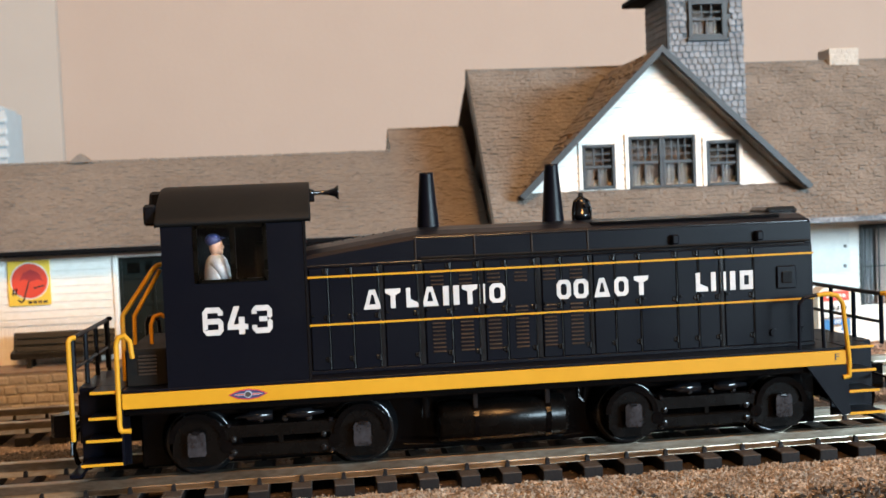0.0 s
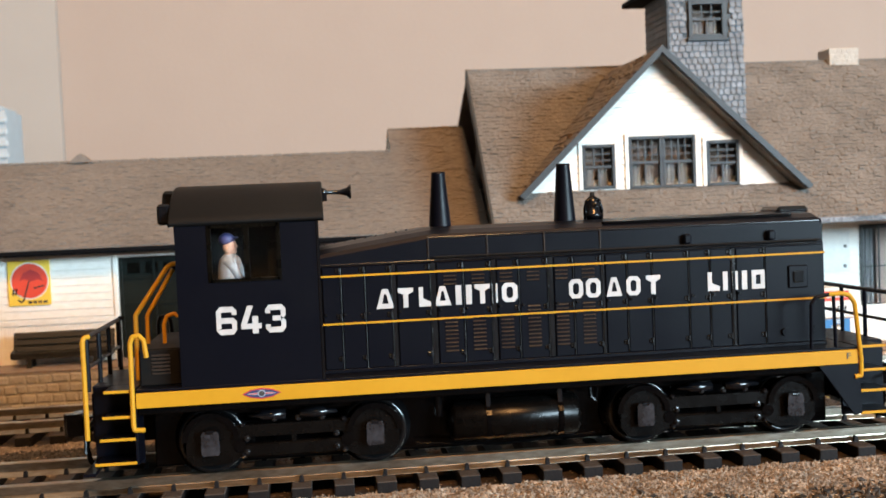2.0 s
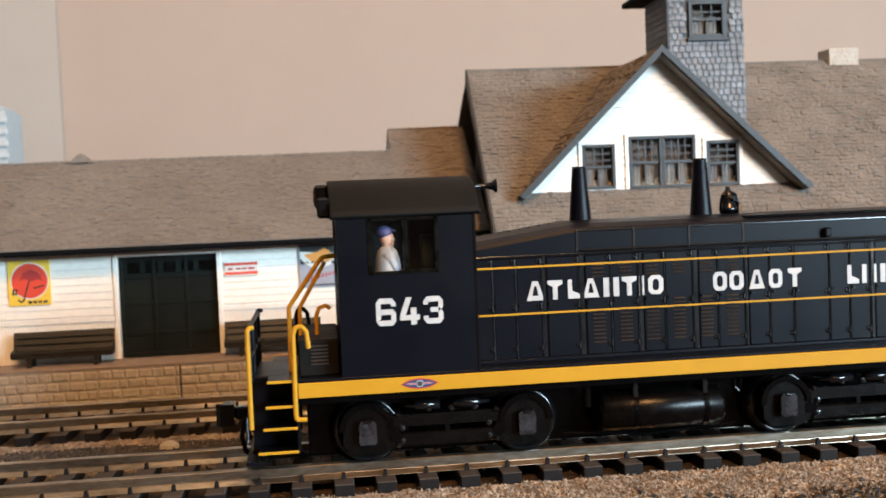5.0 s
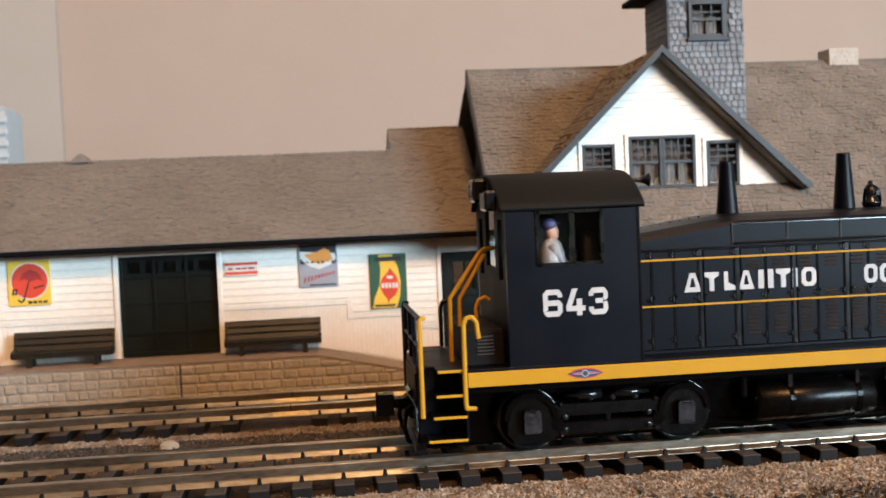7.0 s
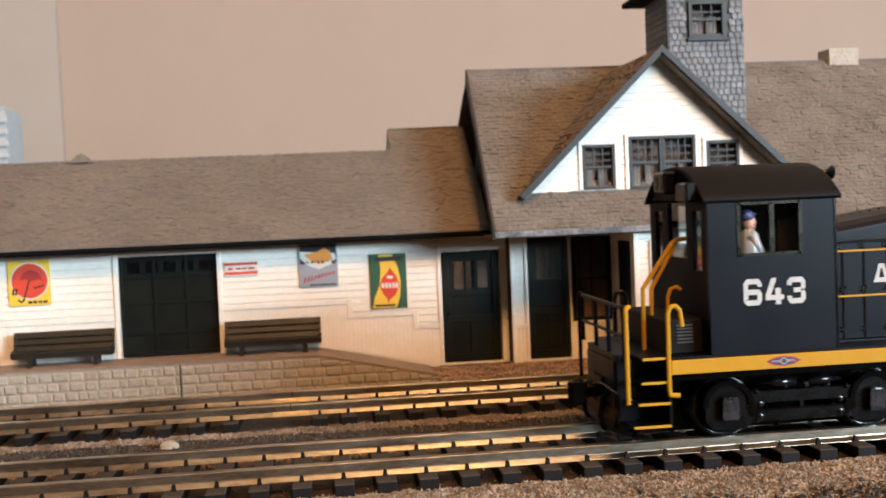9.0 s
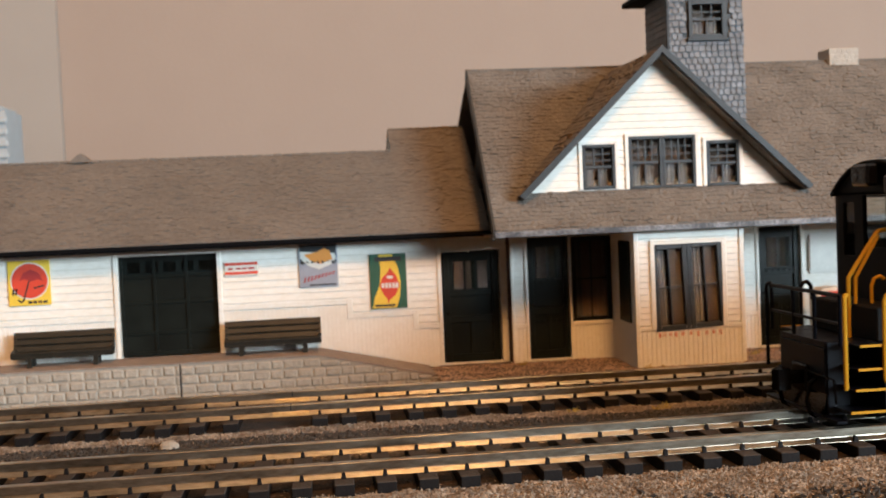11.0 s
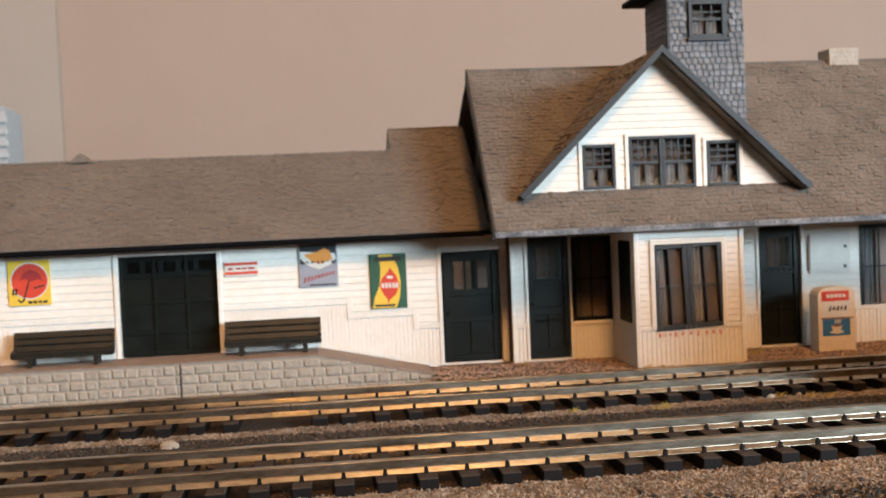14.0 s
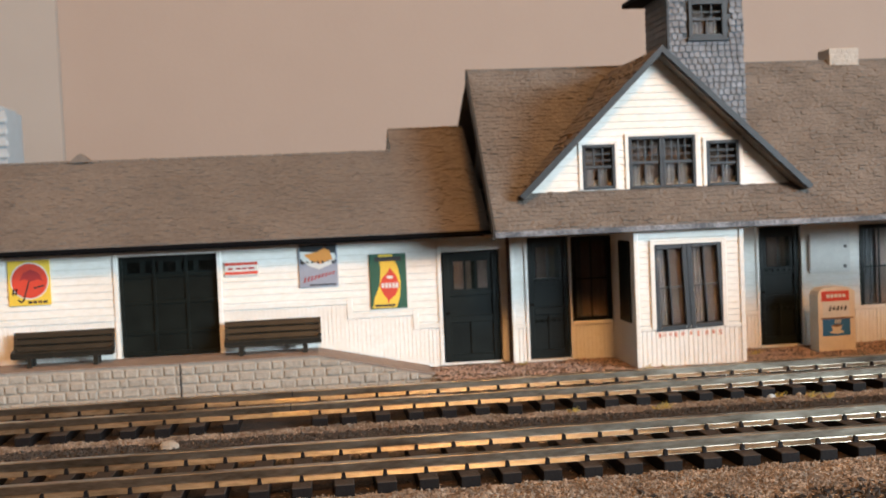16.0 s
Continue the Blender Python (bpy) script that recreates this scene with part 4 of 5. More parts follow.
    v = thing("vending_machine", 152.5, 100.5, -3.4, "cream vending machine with rounded top and red panel", "vending machine")
    y0, y1 = 101.5, 107.0
    xa, xb = 147.2, 158.7
    prof = [(xa, -3.6), (xb, -3.6), (xb, 14.3), (xb - .5, 14.6), (xb - 1.8, 15.5), ((xa + xb) / 2, 15.9), (xa + 1.8, 15.5), (xa + .5, 14.6), (xa, 13.4)]
    part("body", prism(B(), prof, "y", y0, y1), M_CREAM, v)
    f = y0
    flat(v, "red_panel", rect(148.26, 156.93, 11.6, 14.6), f, M_RED)
    for i in range(5):
        flat(v, "text_bar", rect(149.85 + i * 1.25, 150.74 + i * 1.25, 12.6, 13.6), f - .07, M_PALE)
    flat(v, "white_panel", rect(148.62, 156.93, 6.8, 11.4), f - .01, M_PALE)
    for i in range(5):
        flat(v, "script_bar", [(150.38 + i * 1.2, 8.6 + (i % 2) * .5), (151.09 + i * 1.2, 8.7), (151.36 + i * 1.2, 10.2), (150.74 + i * 1.2, 9.9)], f - .08, M_INK)
    flat(v, "blue_panel", rect(148.44, 157.11, 1.2, 6.2), f, M_SIGNBLUE)
    for k in range(3):
        flat(v, "steam", [(152.2 + k * .7, 4.8), (152.5 + k * .7, 4.8), (152.8 + k * .7, 6.0), (152.4 + k * .7, 6.0)], f - .08, M_PALE)
    flat(v, "cup", [(151.18, 4.3), (151.62, 2.5), (154.10, 2.5), (154.54, 4.3)], f - .07, M_CREAM)
    flat(v, "saucer", ellipse(152.86, 2.3, 2.3, .5, 16), f - .08, M_CREAM)
    flat(v, "coffee", ellipse(152.86, 4.25, 1.5, .35, 16), f - .14, M_BROWN)
    flat(v, "ledge", rect(xa + .8, xb - .8, 6.3, 6.7), f, M_BROWN, .4)


def build_distant_tower():
    """A pale ribbed model structure beyond the freight house."""
    t = thing("model_silo", -160, 345, -4.5, "pale blue-grey ribbed model tower", "tower")
    part("shaft", box(B(), -182, -142.8, 331, 360, -4.5, 98.6), M_SIGNPALE, t)
    for i in range(15):
        part("rib", box(B(), -182.5, -141.8, 329.6, 331, 14 + i * 5.6, 17.2 + i * 5.6, .6), M_SIGNPALE, t)
    part("cap", box(B(), -180, -144.5, 333, 358, 98.6, 101, .8), M_SIGNPALE, t)


# ---- the locomotive, standing with its rear axle at x = -21.6 ----
AXLES = (-21.6, 6.65, 55.25, 83.4)
SIDE = 16.4


def mirrored(fn):
    for s in (-1, 1):
        fn(s)


def build_loco():
    L = thing("switcher_locomotive", 30.5, 0, 0, "black model diesel switcher with yellow stripes and white lettering", "locomotive")
    # frame and sill
    part("frame", box(B(), -33.2, 94.6, -15.6, 15.6, 11.8, 15.7, .2), M_UNDER, L)
    part("walkway", box(B(), -33.2, 94.6, -SIDE, SIDE, 15.75, 16.25, .1), M_BLACK, L)
    for s in (-1, 1):
        part("sill_stripe", box(B(), -33.2, 94.5, s * SIDE - .28, s * SIDE + .28, 13.15, 15.72, .08), M_YELLOW, L, "yellow side sill")
    oval = [(-15.7, 14.5), (-14.2, 15.2), (-12.4, 15.45), (-10.6, 15.2), (-9.1, 14.5), (-10.6, 13.8), (-12.4, 13.55), (-14.2, 13.8)]
    em = part("herald", prism(B(), oval, "y", -SIDE - .36, -SIDE - .27), M_DARKRED, L, "small oval herald in red, white and blue")
    part("herald_field", prism(B(), [(-12.4 + (x + 12.4) * .9, 14.5 + (z - 14.5) * .78) for x, z in oval], "y", -SIDE - .40, -SIDE - .365), M_CAP, em)
    for k in (-1, 1):
        part("herald_band", prism(B(), [(-12.4 + k * .7, 14.3), (-12.4 + k * 1.9, 14.36), (-12.4 + k * 2.4, 14.5), (-12.4 + k * 1.9, 14.64), (-12.4 + k * .7, 14.7)], "y", -SIDE - .43, -SIDE - .405), M_SIGNGREY, em)
        part("herald_band", prism(B(), [(-12.4 + k * .7, 14.4), (-12.4 + k * 2.1, 14.43), (-12.4 + k * 2.1, 14.57), (-12.4 + k * .7, 14.6)], "y", -SIDE - .46, -SIDE - .435), M_DARKRED, em)
    part("herald_ring", prism(B(), ellipse(-12.4, 14.5, .66, .62, 16), "y", -SIDE - .47, -SIDE - .41), M_SIGNGREY, em)
    part("herald_centre", prism(B(), ellipse(-12.4, 14.5, .5, .46, 14), "y", -SIDE - .52, -SIDE - .475), M_INK, em)
    lettering("end_mark", "F", 92.3, 93.1, -SIDE - .33, 14.1, 15.2, M_INK, L)
    # cab
    cx0, cx1, cz0, cz1 = -25.6, -1.7, 16.2, 44.0
    win = (-19.9, -8.4, 33.9, 43.0)
    def side(s):
        bm = B()
        ya, yb = sorted((s * 16.3, s * 15.3))
        for a, b, c, e in ((cx0, win[0], cz0, cz1), (win[1], cx1, cz0, cz1), (win[0], win[1], cz0, win[2]), (win[0], win[1], win[3], cz1)):
            box(bm, a, b, ya, yb, c, e)
        bmesh.ops.remove_doubles(bm, verts=bm.verts, dist=1e-4)
        part("cab_side", bm, M_BLACK, L)
        y = s * 16.3
        bm = B()
        for a, b, c, e in ((win[0] - .35, win[0] + .3, win[2] - .3, win[3] + .3), (win[1] - .3, win[1] + .35, win[2] - .3, win[3] + .3),
                           (win[0], win[1], win[2] - .3, win[2] + .25), (win[0], win[1], win[3] - .25, win[3] + .3), (-14.2, -13.3, win[2], win[3])):
            box(bm, a, b, min(y - s * .6, y + s * .18), max(y - s * .6, y + s * .18), c, e)
        fr = part("cab_window_frame", bm, M_FRAME, L)
        for a, b, q in ((win[0] + .3, -14.2, .5), (-13.3, win[1] - .3, .35)):
            yy = y - s * q
            p = part("pane", box(B(), a, b, yy - .04, yy + .04, win[2] + .25, win[3] - .25), M_GLASS, fr)
            p.visible_shadow = False
        part("rain_gutter", box(B(), cx0 - .3, cx1 + .3, min(y, y + s * .35), max(y, y + s * .35), 43.75, 44.15), M_ROOFBLK, L)
    mirrored(side)
    def arch(y):
        return 50.3 - 6.2 * (abs(y) / 16.6) ** 2.4
    ends = [(-16.3 + 32.6 * i / 16) for i in range(17)]
    for nm, xa, xb, ws in (("cab_rear_wall", cx0, cx0 + 1, [(-13, -8.5, 31, 42), (-5, 5, 33, 43.5), (8.5, 13, 31, 42)]), ("cab_front_wall", cx1 - 1, cx1, [(-14, -11.6, 34, 43), (11.6, 14, 34, 43)])):
        bm = B()
        ys = sorted({-15.3, 15.3, *[w[0] for w in ws], *[w[1] for w in ws]})
        for a, b in zip(ys, ys[1:]):
            w = [q for q in ws if q[0] <= a + 1e-6 and q[1] >= b - 1e-6]
            if w:
                box(bm, xa, xb, a, b, cz0, w[0][2])
                box(bm, xa, xb, a, b, w[0][3], 44)
            else:
                box(bm, xa, xb, a, b, cz0, 44)
        prism(bm, [(y, arch(y) - .8) for y in ends] + [(16.3, 44), (-16.3, 44)], "x", xa, xb)
        bmesh.ops.remove_doubles(bm, verts=bm.verts, dist=1e-4)
        fr = part(nm, bm, M_ROOFBLK, L)
        for q in ws:
            part("pane", box(B(), xa + .4, xa + .5, q[0], q[1], q[2], q[3]), M_GLASS, fr)
    # curved cab roof
    bm = B()
    n = 28
    prof = [(-16.75 + 33.5 * i / n) for i in range(n + 1)]
    top = [(y, 50.35 - 6.3 * (abs(y) / 16.75) ** 2.4) for y in prof]
    low = [(y * .985, z - .75) for y, z in top][::-1]
    rows = [[bm.verts.new((x, y, z)) for y, z in top + low] for x in (-26.5, -26.2, -0.9, -0.6)]
    m = len(rows[0])
    for v in rows[0] + rows[3]:
        v.co.z -= .12
    for a, b in zip(rows, rows[1:]):
        for i in range(m):
            bm.faces.new((a[i], a[(i + 1) % m], b[(i + 1) % m], b[i]))
    for i in range(n):
        for rw in (rows[0], rows[3]):
            bm.faces.new((rw[i], rw[i + 1], rw[m - 2 - i], rw[m - 1 - i]))
    part("cab_roof", bm, M_ROOFBLK, L, "curved dull black cab roof", smooth=True)
    part("cab_floor", box(B(), cx0 + 1, cx1 - 1, -15.2, 15.2, 24, 25), M_DARK, L)
    # Added dark sheet behind the figure, blocking the view through the cab.
    part("cab_bulkhead", box(B(), cx0 + 1.1, cx1 - 1.1, -7.6, -7.0, 25, 49), M_DARK, L)
    part("cab_seat", box(B(), -22, -17, -14, -9, 28, 30, .4), M_DARK, L)
    part("control_stand", box(B(), -10.5, -6, -11.5, -7.7, 25, 40, .3), M_DARK, L)
    road_number(L)
    part("panel_seam", box(B(), cx1 - .25, cx1 + .15, -16.45, -16.2, cz0, cz1), M_GLOSS, L)
    # rear number box and rear lamp
    lb = part("rear_headlight", box(B(), -29.0, -26.4, -3.2, 3.2, 45.2, 49.6, .5), M_GLOSS, L)
    for y in (-1.5, 1.5):
        part("lens", cyl(B(), (-29.15, y, 47.4), (-28.95, y, 47.4), 1.2, 1.2, 14), M_GREYBOX, lb)
    part("number_box", box(B(), -28.6, -26.4, -13.8, -8.2, 43.6, 47.2, .4), M_GLOSS, L)
    # rear hood behind the cab
    rh = part("rear_box", box(B(), -33.0, -25.7, -12.8, 12.8, 16.2, 22.6, .3), M_ROOFBLK, L)
    for i in range(6):
        part("louvre", box(B(), -30.8, -27.8, -13.05, -12.7, 18.2 + i * .62, 18.5 + i * .62), M_LOUVRE, rh)
    # hood
    hy, hx0, hx1 = 11.0, -1.7, 91.2
    bm = B()
    secs = []
    for x, zt in ((hx0, 38.4), (16.0, 40.85), (18.0, 41.1), (hx1 - .8, 41.1), (hx1, 40.7)):
        pts = [(-hy, 16.2), (-hy, 35.1), (-hy + .25, 35.3), (-hy + .3, zt - 1.9), (-hy + .7, zt - 1.2), (-hy + 3, zt - .5), (-4, zt - .1), (0, zt)]
        pts += [(-y, z) for y, z in pts[-2::-1]]
        secs.append([bm.verts.new((x, y, z)) for y, z in pts])
    m = len(secs[0])
    for a, b in zip(secs, secs[1:]):
        for i in range(m):
            bm.faces.new((a[i], a[(i + 1) % m], b[(i + 1) % m], b[i]))
    bm.faces.new(secs[0])
    bm.faces.new(secs[-1])
    hood = part("hood", bm, M_BLACK, L)
    seams = [hx0 + .2, 1.9, 6.1, 10.8, 11.6, 17.7, 18.7, 23.6, 28.6, 29.5, 33.6, 38.9, 39.9, 43.6, 48.8, 49.4, 53.5, 58.2, 65.1, 69.1, 73.2, 74.0, 79.6, 91.0]
    louvred = {18.7: (25.8, 20.06), 23.6: (25.8, 25.1), 29.5: (25.8, 30.15), 33.6: (27.0, 35.1), 39.9: (27.0, 40.3), 43.6: (27.0, 45.2)}
    def doors(s):
        for a, b in zip(seams, seams[1:]):
            w = b - a
            if w < 1.5:
                part("door_post", box(B(), a + .05, b - .05, min(s * hy, s * (hy + .5)), max(s * hy, s * (hy + .5)), 16.9, 35.0, .1), M_HINGE, L)
                continue
            zb = 34.9
            d = part("hood_door", box(B(), a + .12, b - .12, min(s * hy, s * (hy + .32)), max(s * hy, s * (hy + .32)), 16.9, zb, .2), M_BLACK, L)
            if b < 80:
                for z in (18.8, 26.2, 34.3):
                    part("hinge", tube(B(), [(b - .28, s * (hy + .5), z - .5), (b - .28, s * (hy + .5), z + .5)], .26, 10), M_HINGE, d)
                    part("hinge_leaf", box(B(), b - .95, b - .3, min(s * (hy + .2), s * (hy + .5)), max(s * (hy + .2), s * (hy + .5)), z - .38, z + .38, .08), M_HINGE, d)
                part("seam_rib", cyl(B(), (b - .02, s * (hy + .3), 17.0), (b - .02, s * (hy + .3), 34.8), .13, .13, 8), M_HINGE, d)
                part("latch", cyl(B(), (a + .6, s * (hy + .3), 26.6), (a + .6, s * (hy + .9), 26.6), .26, .22, 10), M_HINGE, d)
            lv = next((v for k, v in louvred.items() if abs(k - a) < .2), None)
            if lv:
                x0, x1 = lv[1], lv[1] + 2.25
                for z0, z1 in ((19.0, lv[0]), (30.9, 33.9)):
                    k = int((z1 - z0) / .72)
                    for i in range(k):
                        z = z0 + i * .72
                        pts = [(s * (hy + .3), z), (s * (hy + .62), z + .04), (s * (hy + .3), z + .3)]
                        part("louvre", prism(B(), pts, "x", x0, x1), M_LOUVRE, d)
        for z in (33.35, 24.95):
            part("hood_stripe", box(B(), hx0 + .1, hx1 + .05, min(s * (hy + .28), s * (hy + .56)), max(s * (hy + .28), s * (hy + .56)), z - .17, z + .17), M_YELLOW, L, "thin yellow stripe")
        part("drip_rail", box(B(), hx0, hx1 - 1.5, min(s * hy, s * (hy + .45)), max(s * hy, s * (hy + .45)), 35.05, 35.45, .1), M_GLOSS, L)
        part("hood_handrail", tube(B(), [(18.5, s * (hy + .6), 35.9), (89.8, s * (hy + .6), 35.75), (90.6, s * (hy + .2), 35.7)], .2), M_ROOFBLK, L)
        for x in (17.6, 28.2, 38.6, 48.9):
            part("upper_seam", box(B(), x - .15, x + .15, min(s * (hy - .4), s * (hy - .05)), max(s * (hy - .4), s * (hy - .05)), 35.4, 39.6, .1), M_LOUVRE, L)
        part("hood_shoulder", cyl(B(), (17.5, s * (hy - .52), 39.25), (90.6, s * (hy - .52), 39.25), .28, .28, 10), M_GLOSS, L)
        for x in (65.0, 81.0):
            part("lifting_lug", box(B(), x - .7, x + .7, min(s * (hy - .3), s * (hy + .9)), max(s * (hy - .3), s * (hy + .9)), 36.1, 37.9, .3), M_BLACK, L)
        rd = part("radiator_door", box(B(), 84.0, 87.8, min(s * hy, s * (hy + .7)), max(s * hy, s * (hy + .7)), 27.0, 31.2, .2), M_BLACK, L)
        part("inner_panel", box(B(), 84.9, 86.9, min(s * (hy + .6), s * (hy + 1.0)), max(s * (hy + .6), s * (hy + 1.0)), 28.0, 30.2, .15), M_GLOSS, rd)
        part("sand_filler", cyl(B(), (83.2, s * hy, 19.0), (83.2, s * (hy + .7), 19.0), .8, .7, 12), M_BLACK, L)
        part("sand_filler", cyl(B(), (89.0, s * hy, 19.3), (89.0, s * (hy + .7), 19.3), .55, .5, 12), M_BLACK, L)
        part("kick_plate", box(B(), hx0, hx1, min(s * hy, s * (hy + .5)), max(s * hy, s * (hy + .5)), 16.25, 16.9, .1), M_BLACK, L)
    mirrored(doors)
    part("radiator_grille", box(B(), hx1, hx1 + .5, -8.5, 8.5, 22, 37, .1), M_GREYBOX, L)
    part("roof_tread", box(B(), 50, 86, -9.3, -7.6, 40.2, 40.75, .1), M_UNDER, L)
    for y in (-7.6, -1.5):
        sm = part("slope_seam", prism(B(), [(-1.2, 38.0 - .028 * y * y), (15.8, 40.6 - .02 * y * y), (15.8, 40.78 - .02 * y * y), (-1.2, 38.2 - .028 * y * y)], "y", y - .12, y + .12), M_UNDER, L)
        for i in range(9):
            z = 38.0 + (2.6 * (i * 1.9 + .6) / 17) - .024 * y * y
            part("rivet", lathe(B(), (-.6 + i * 1.9, y - .5, z - .1), (0, 0, 1), [(0, .22), (.5, .2), (.62, .1)], 8), M_UNDER, sm)
    fh = part("front_headlight", box(B(), 85.6, 92.0, -4.2, 4.2, 40.4, 42.0, .6), M_GLOSS, L)
    part("lens", cyl(B(), (91.9, 0, 41.2), (92.2, 0, 41.2), .8, .8, 14), M_PALE, fh)
    for x, zt in ((21.2, 51.2), (45.1, 51.9)):
        st = part("exhaust_pipe", lathe(B(), (x, 0, 40.7), (0, 0, 1), [(0, 2.15), (.5, 2.1), (zt - 41.2, 1.3), (zt - 40.7, 1.35), (zt - 40.7, 1.05), (zt - 42.2, 1.0)], 22), M_BLACK, L, smooth=True)
    bl = part("bell", lathe(B(), (50.6, 0, 41.0), (0, 0, 1), [(0, 1.3), (.5, 1.4), (.55, 1.75), (1.1, 1.8), (1.4, 1.55), (2.6, 1.35), (3.6, 1.2), (4.2, .95), (4.6, .5), (5.2, .42), (5.3, .2)], 18), M_GLOSS, L, "black model bell on the hood", smooth=True)
    part("bell_yoke", tube(B(), [(49.0, -.6, 41), (48.95, -.6, 43.0), (49.3, -.6, 44.6), (50.6, -.6, 45.3), (51.8, -.6, 44.6), (52.2, -.6, 43.0), (52.1, -.6, 41)], .36), M_UNDER, bl)
    part("clapper_pivot", cyl(B(), (51.3, -1.9, 43.9), (51.3, -1.0, 43.9), .5, .5, 12), M_GLOSS, bl)
    hn = part("horn", lathe(B(), (-.9, -3.0, 48.2), (1, 0, 0), [(0, .9), (1.0, .8), (1.3, .35), (3.6, .45), (4.8, .8), (5.4, 1.35), (5.6, 1.35), (5.4, 1.0)], 14), M_GLOSS, L, smooth=True)
    part("horn_bracket", box(B(), -.8, .3, -3.8, -2.2, 46.6, 48.4, .15), M_GLOSS, hn)
    # bogies
    for c in ((AXLES[0] + AXLES[1]) / 2, (AXLES[2] + AXLES[3]) / 2):
        bg = part("bogie", box(B(), c - 12, c + 12, -9.4, 9.4, 9.8, 11.1, .3), M_UNDER, L)
        for s in (-1, 1):
            y0, y1 = sorted((s * 11.4, s * 13.0))
            prof = [(c - 18.4, 3.6), (c - 18.2, 8.9), (c - 16.2, 10.6), (c - 12.2, 10.6), (c - 10.4, 8.5), (c + 10.4, 8.5), (c + 12.2, 10.6), (c + 16.2, 10.6), (c + 18.2, 8.9), (c + 18.4, 3.6),
                    (c + 17.0, 1.9), (c + 11.2, 1.9), (c + 9.4, 2.9), (c + 8.6, 6.4), (c - 8.6, 6.4), (c - 9.4, 2.9), (c - 11.2, 1.9), (c - 17.0, 1.9)]
            part("side_frame", prism(B(), prof, "y", y0, y1), M_TANK, bg)
            part("spring_plank", box(B(), c - 9.6, c + 9.6, y0, y1, 2.85, 5.2, .3), M_TANK, bg)
            for k in (-1, 1):
                part("equaliser_end", cyl(B(), (c + k * 9.3, s * 11.6, 5.0), (c + k * 9.3, s * 13.2, 5.0), 1.1, 1.1, 14), M_UNDER, bg)
                part("brake_cylinder", lathe(B(), (c + k * 1.2, s * 12.8, 10.0), (k, 0, 0), [(0, .9), (4.2, .9), (4.6, .5), (6.5, .3)], 12), M_GLOSS, bg, smooth=True)
                x = c + k * 14.12
                jb = part("journal_box", box(B(), x - 1.35, x + 1.35, min(s * 12.8, s * 14.2), max(s * 12.8, s * 14.2), 4.2, 7.9, .4), M_UNDER, bg)
                ya, yb = sorted((s * 14.15, s * 14.55))
                part("journal_lid", prism(B(), [(x - 1.3, 3.9), (x + 1.3, 3.9), (x + 1.55, 4.4), (x + 1.5, 7.5), (x + 1.2, 8.0), (x - 1.2, 8.0), (x - 1.5, 7.5), (x - 1.55, 4.4)], "y", ya, yb), M_GREYBOX, bg, "grey journal box lid")
                part("lid_hinge", cyl(B(), (x - .6, s * 14.4, 7.9), (x + .6, s * 14.4, 7.9), .38, .38, 10), M_GLOSS, bg)
                for bz in (3.3, 8.6):
                    part("frame_bolt", lathe(B(), (x - k * 5.4, s * 12.9, bz), (0, s, 0), [(0, .5), (.4, .48), (.7, .25)], 10), M_GLOSS, bg)
                # arched equaliser over the wheel
                bm = B()
                arc = [(x + 4.9 * math.cos(a), 6.2 + 4.9 * math.sin(a)) for a in [math.pi * i / 10 for i in range(11)]]
                arc2 = [(x + 3.9 * math.cos(a), 6.2 + 3.9 * math.sin(a)) for a in [math.pi * i / 10 for i in range(11)]]
                for i in range(10):
                    prism(bm, [arc[i], arc[i + 1], arc2[i + 1], arc2[i]], "y", min(s * 12.7, s * 13.5), max(s * 12.7, s * 13.5))
                bmesh.ops.remove_doubles(bm, verts=bm.verts, dist=1e-4)
                part("frame_arch", bm, M_UNDER, bg)
                part("brake_shoe", box(B(), x - k * 6.9 - .5, x - k * 6.9 + .5, min(s * 9.6, s * 11.2), max(s * 9.6, s * 11.2), 3.0, 8.2, .3), M_UNDER, bg)
            part("slot_post", box(B(), c - .45, c + .45, y0, y1, 5.1, 6.5, .1), M_TANK, bg)
            for bx0, bz in ((-8.0, 6.2), (-8.0, 3.9), (7.4, 6.2), (7.4, 3.9), (.9, 9.3), (-3.2, 9.4), (5.0, 9.2)):
                part("truck_bolt", lathe(B(), (c + bx0, s * 12.9, bz), (0, s, 0), [(0, .55), (.35, .55), (.4, .3), (.8, .26)], 8), M_HINGE, bg)
    # wheelsets turn, so each has its origin on its axle
    wheels = []
    for x in AXLES:
        bm = B()
        for s in (-1, 1):
            lathe(bm, (0, s * 8.0, 0), (0, s, 0), [(-.9, 6.7), (-.3, 6.7), (0, 5.9), (2.3, 5.8), (2.3, 5.0), (1.9, 4.8), (1.9, 2.2), (2.4, 1.9), (2.4, .8)], 36)
        cyl(bm, (0, -12.5, 0), (0, 12.5, 0), 1.1, 1.1, 12)
        for k in range(5):
            for s in (-1, 1):
                a = 2 * math.pi * k / 5
                cyl(bm, (3.5 * math.cos(a), s * 9.7, 3.5 * math.sin(a)), (3.5 * math.cos(a), s * 10.1, 3.5 * math.sin(a)), .45, .45, 8)
        ORIGIN["tmp"] = (0, 0, 0)
        w = part("wheelset", bm, M_STEEL, None, "", True)
        w.parent = L
        w.location = ((x - 30.5) * MM, 0, 5.85 * MM)
        wheels.append((w, x))
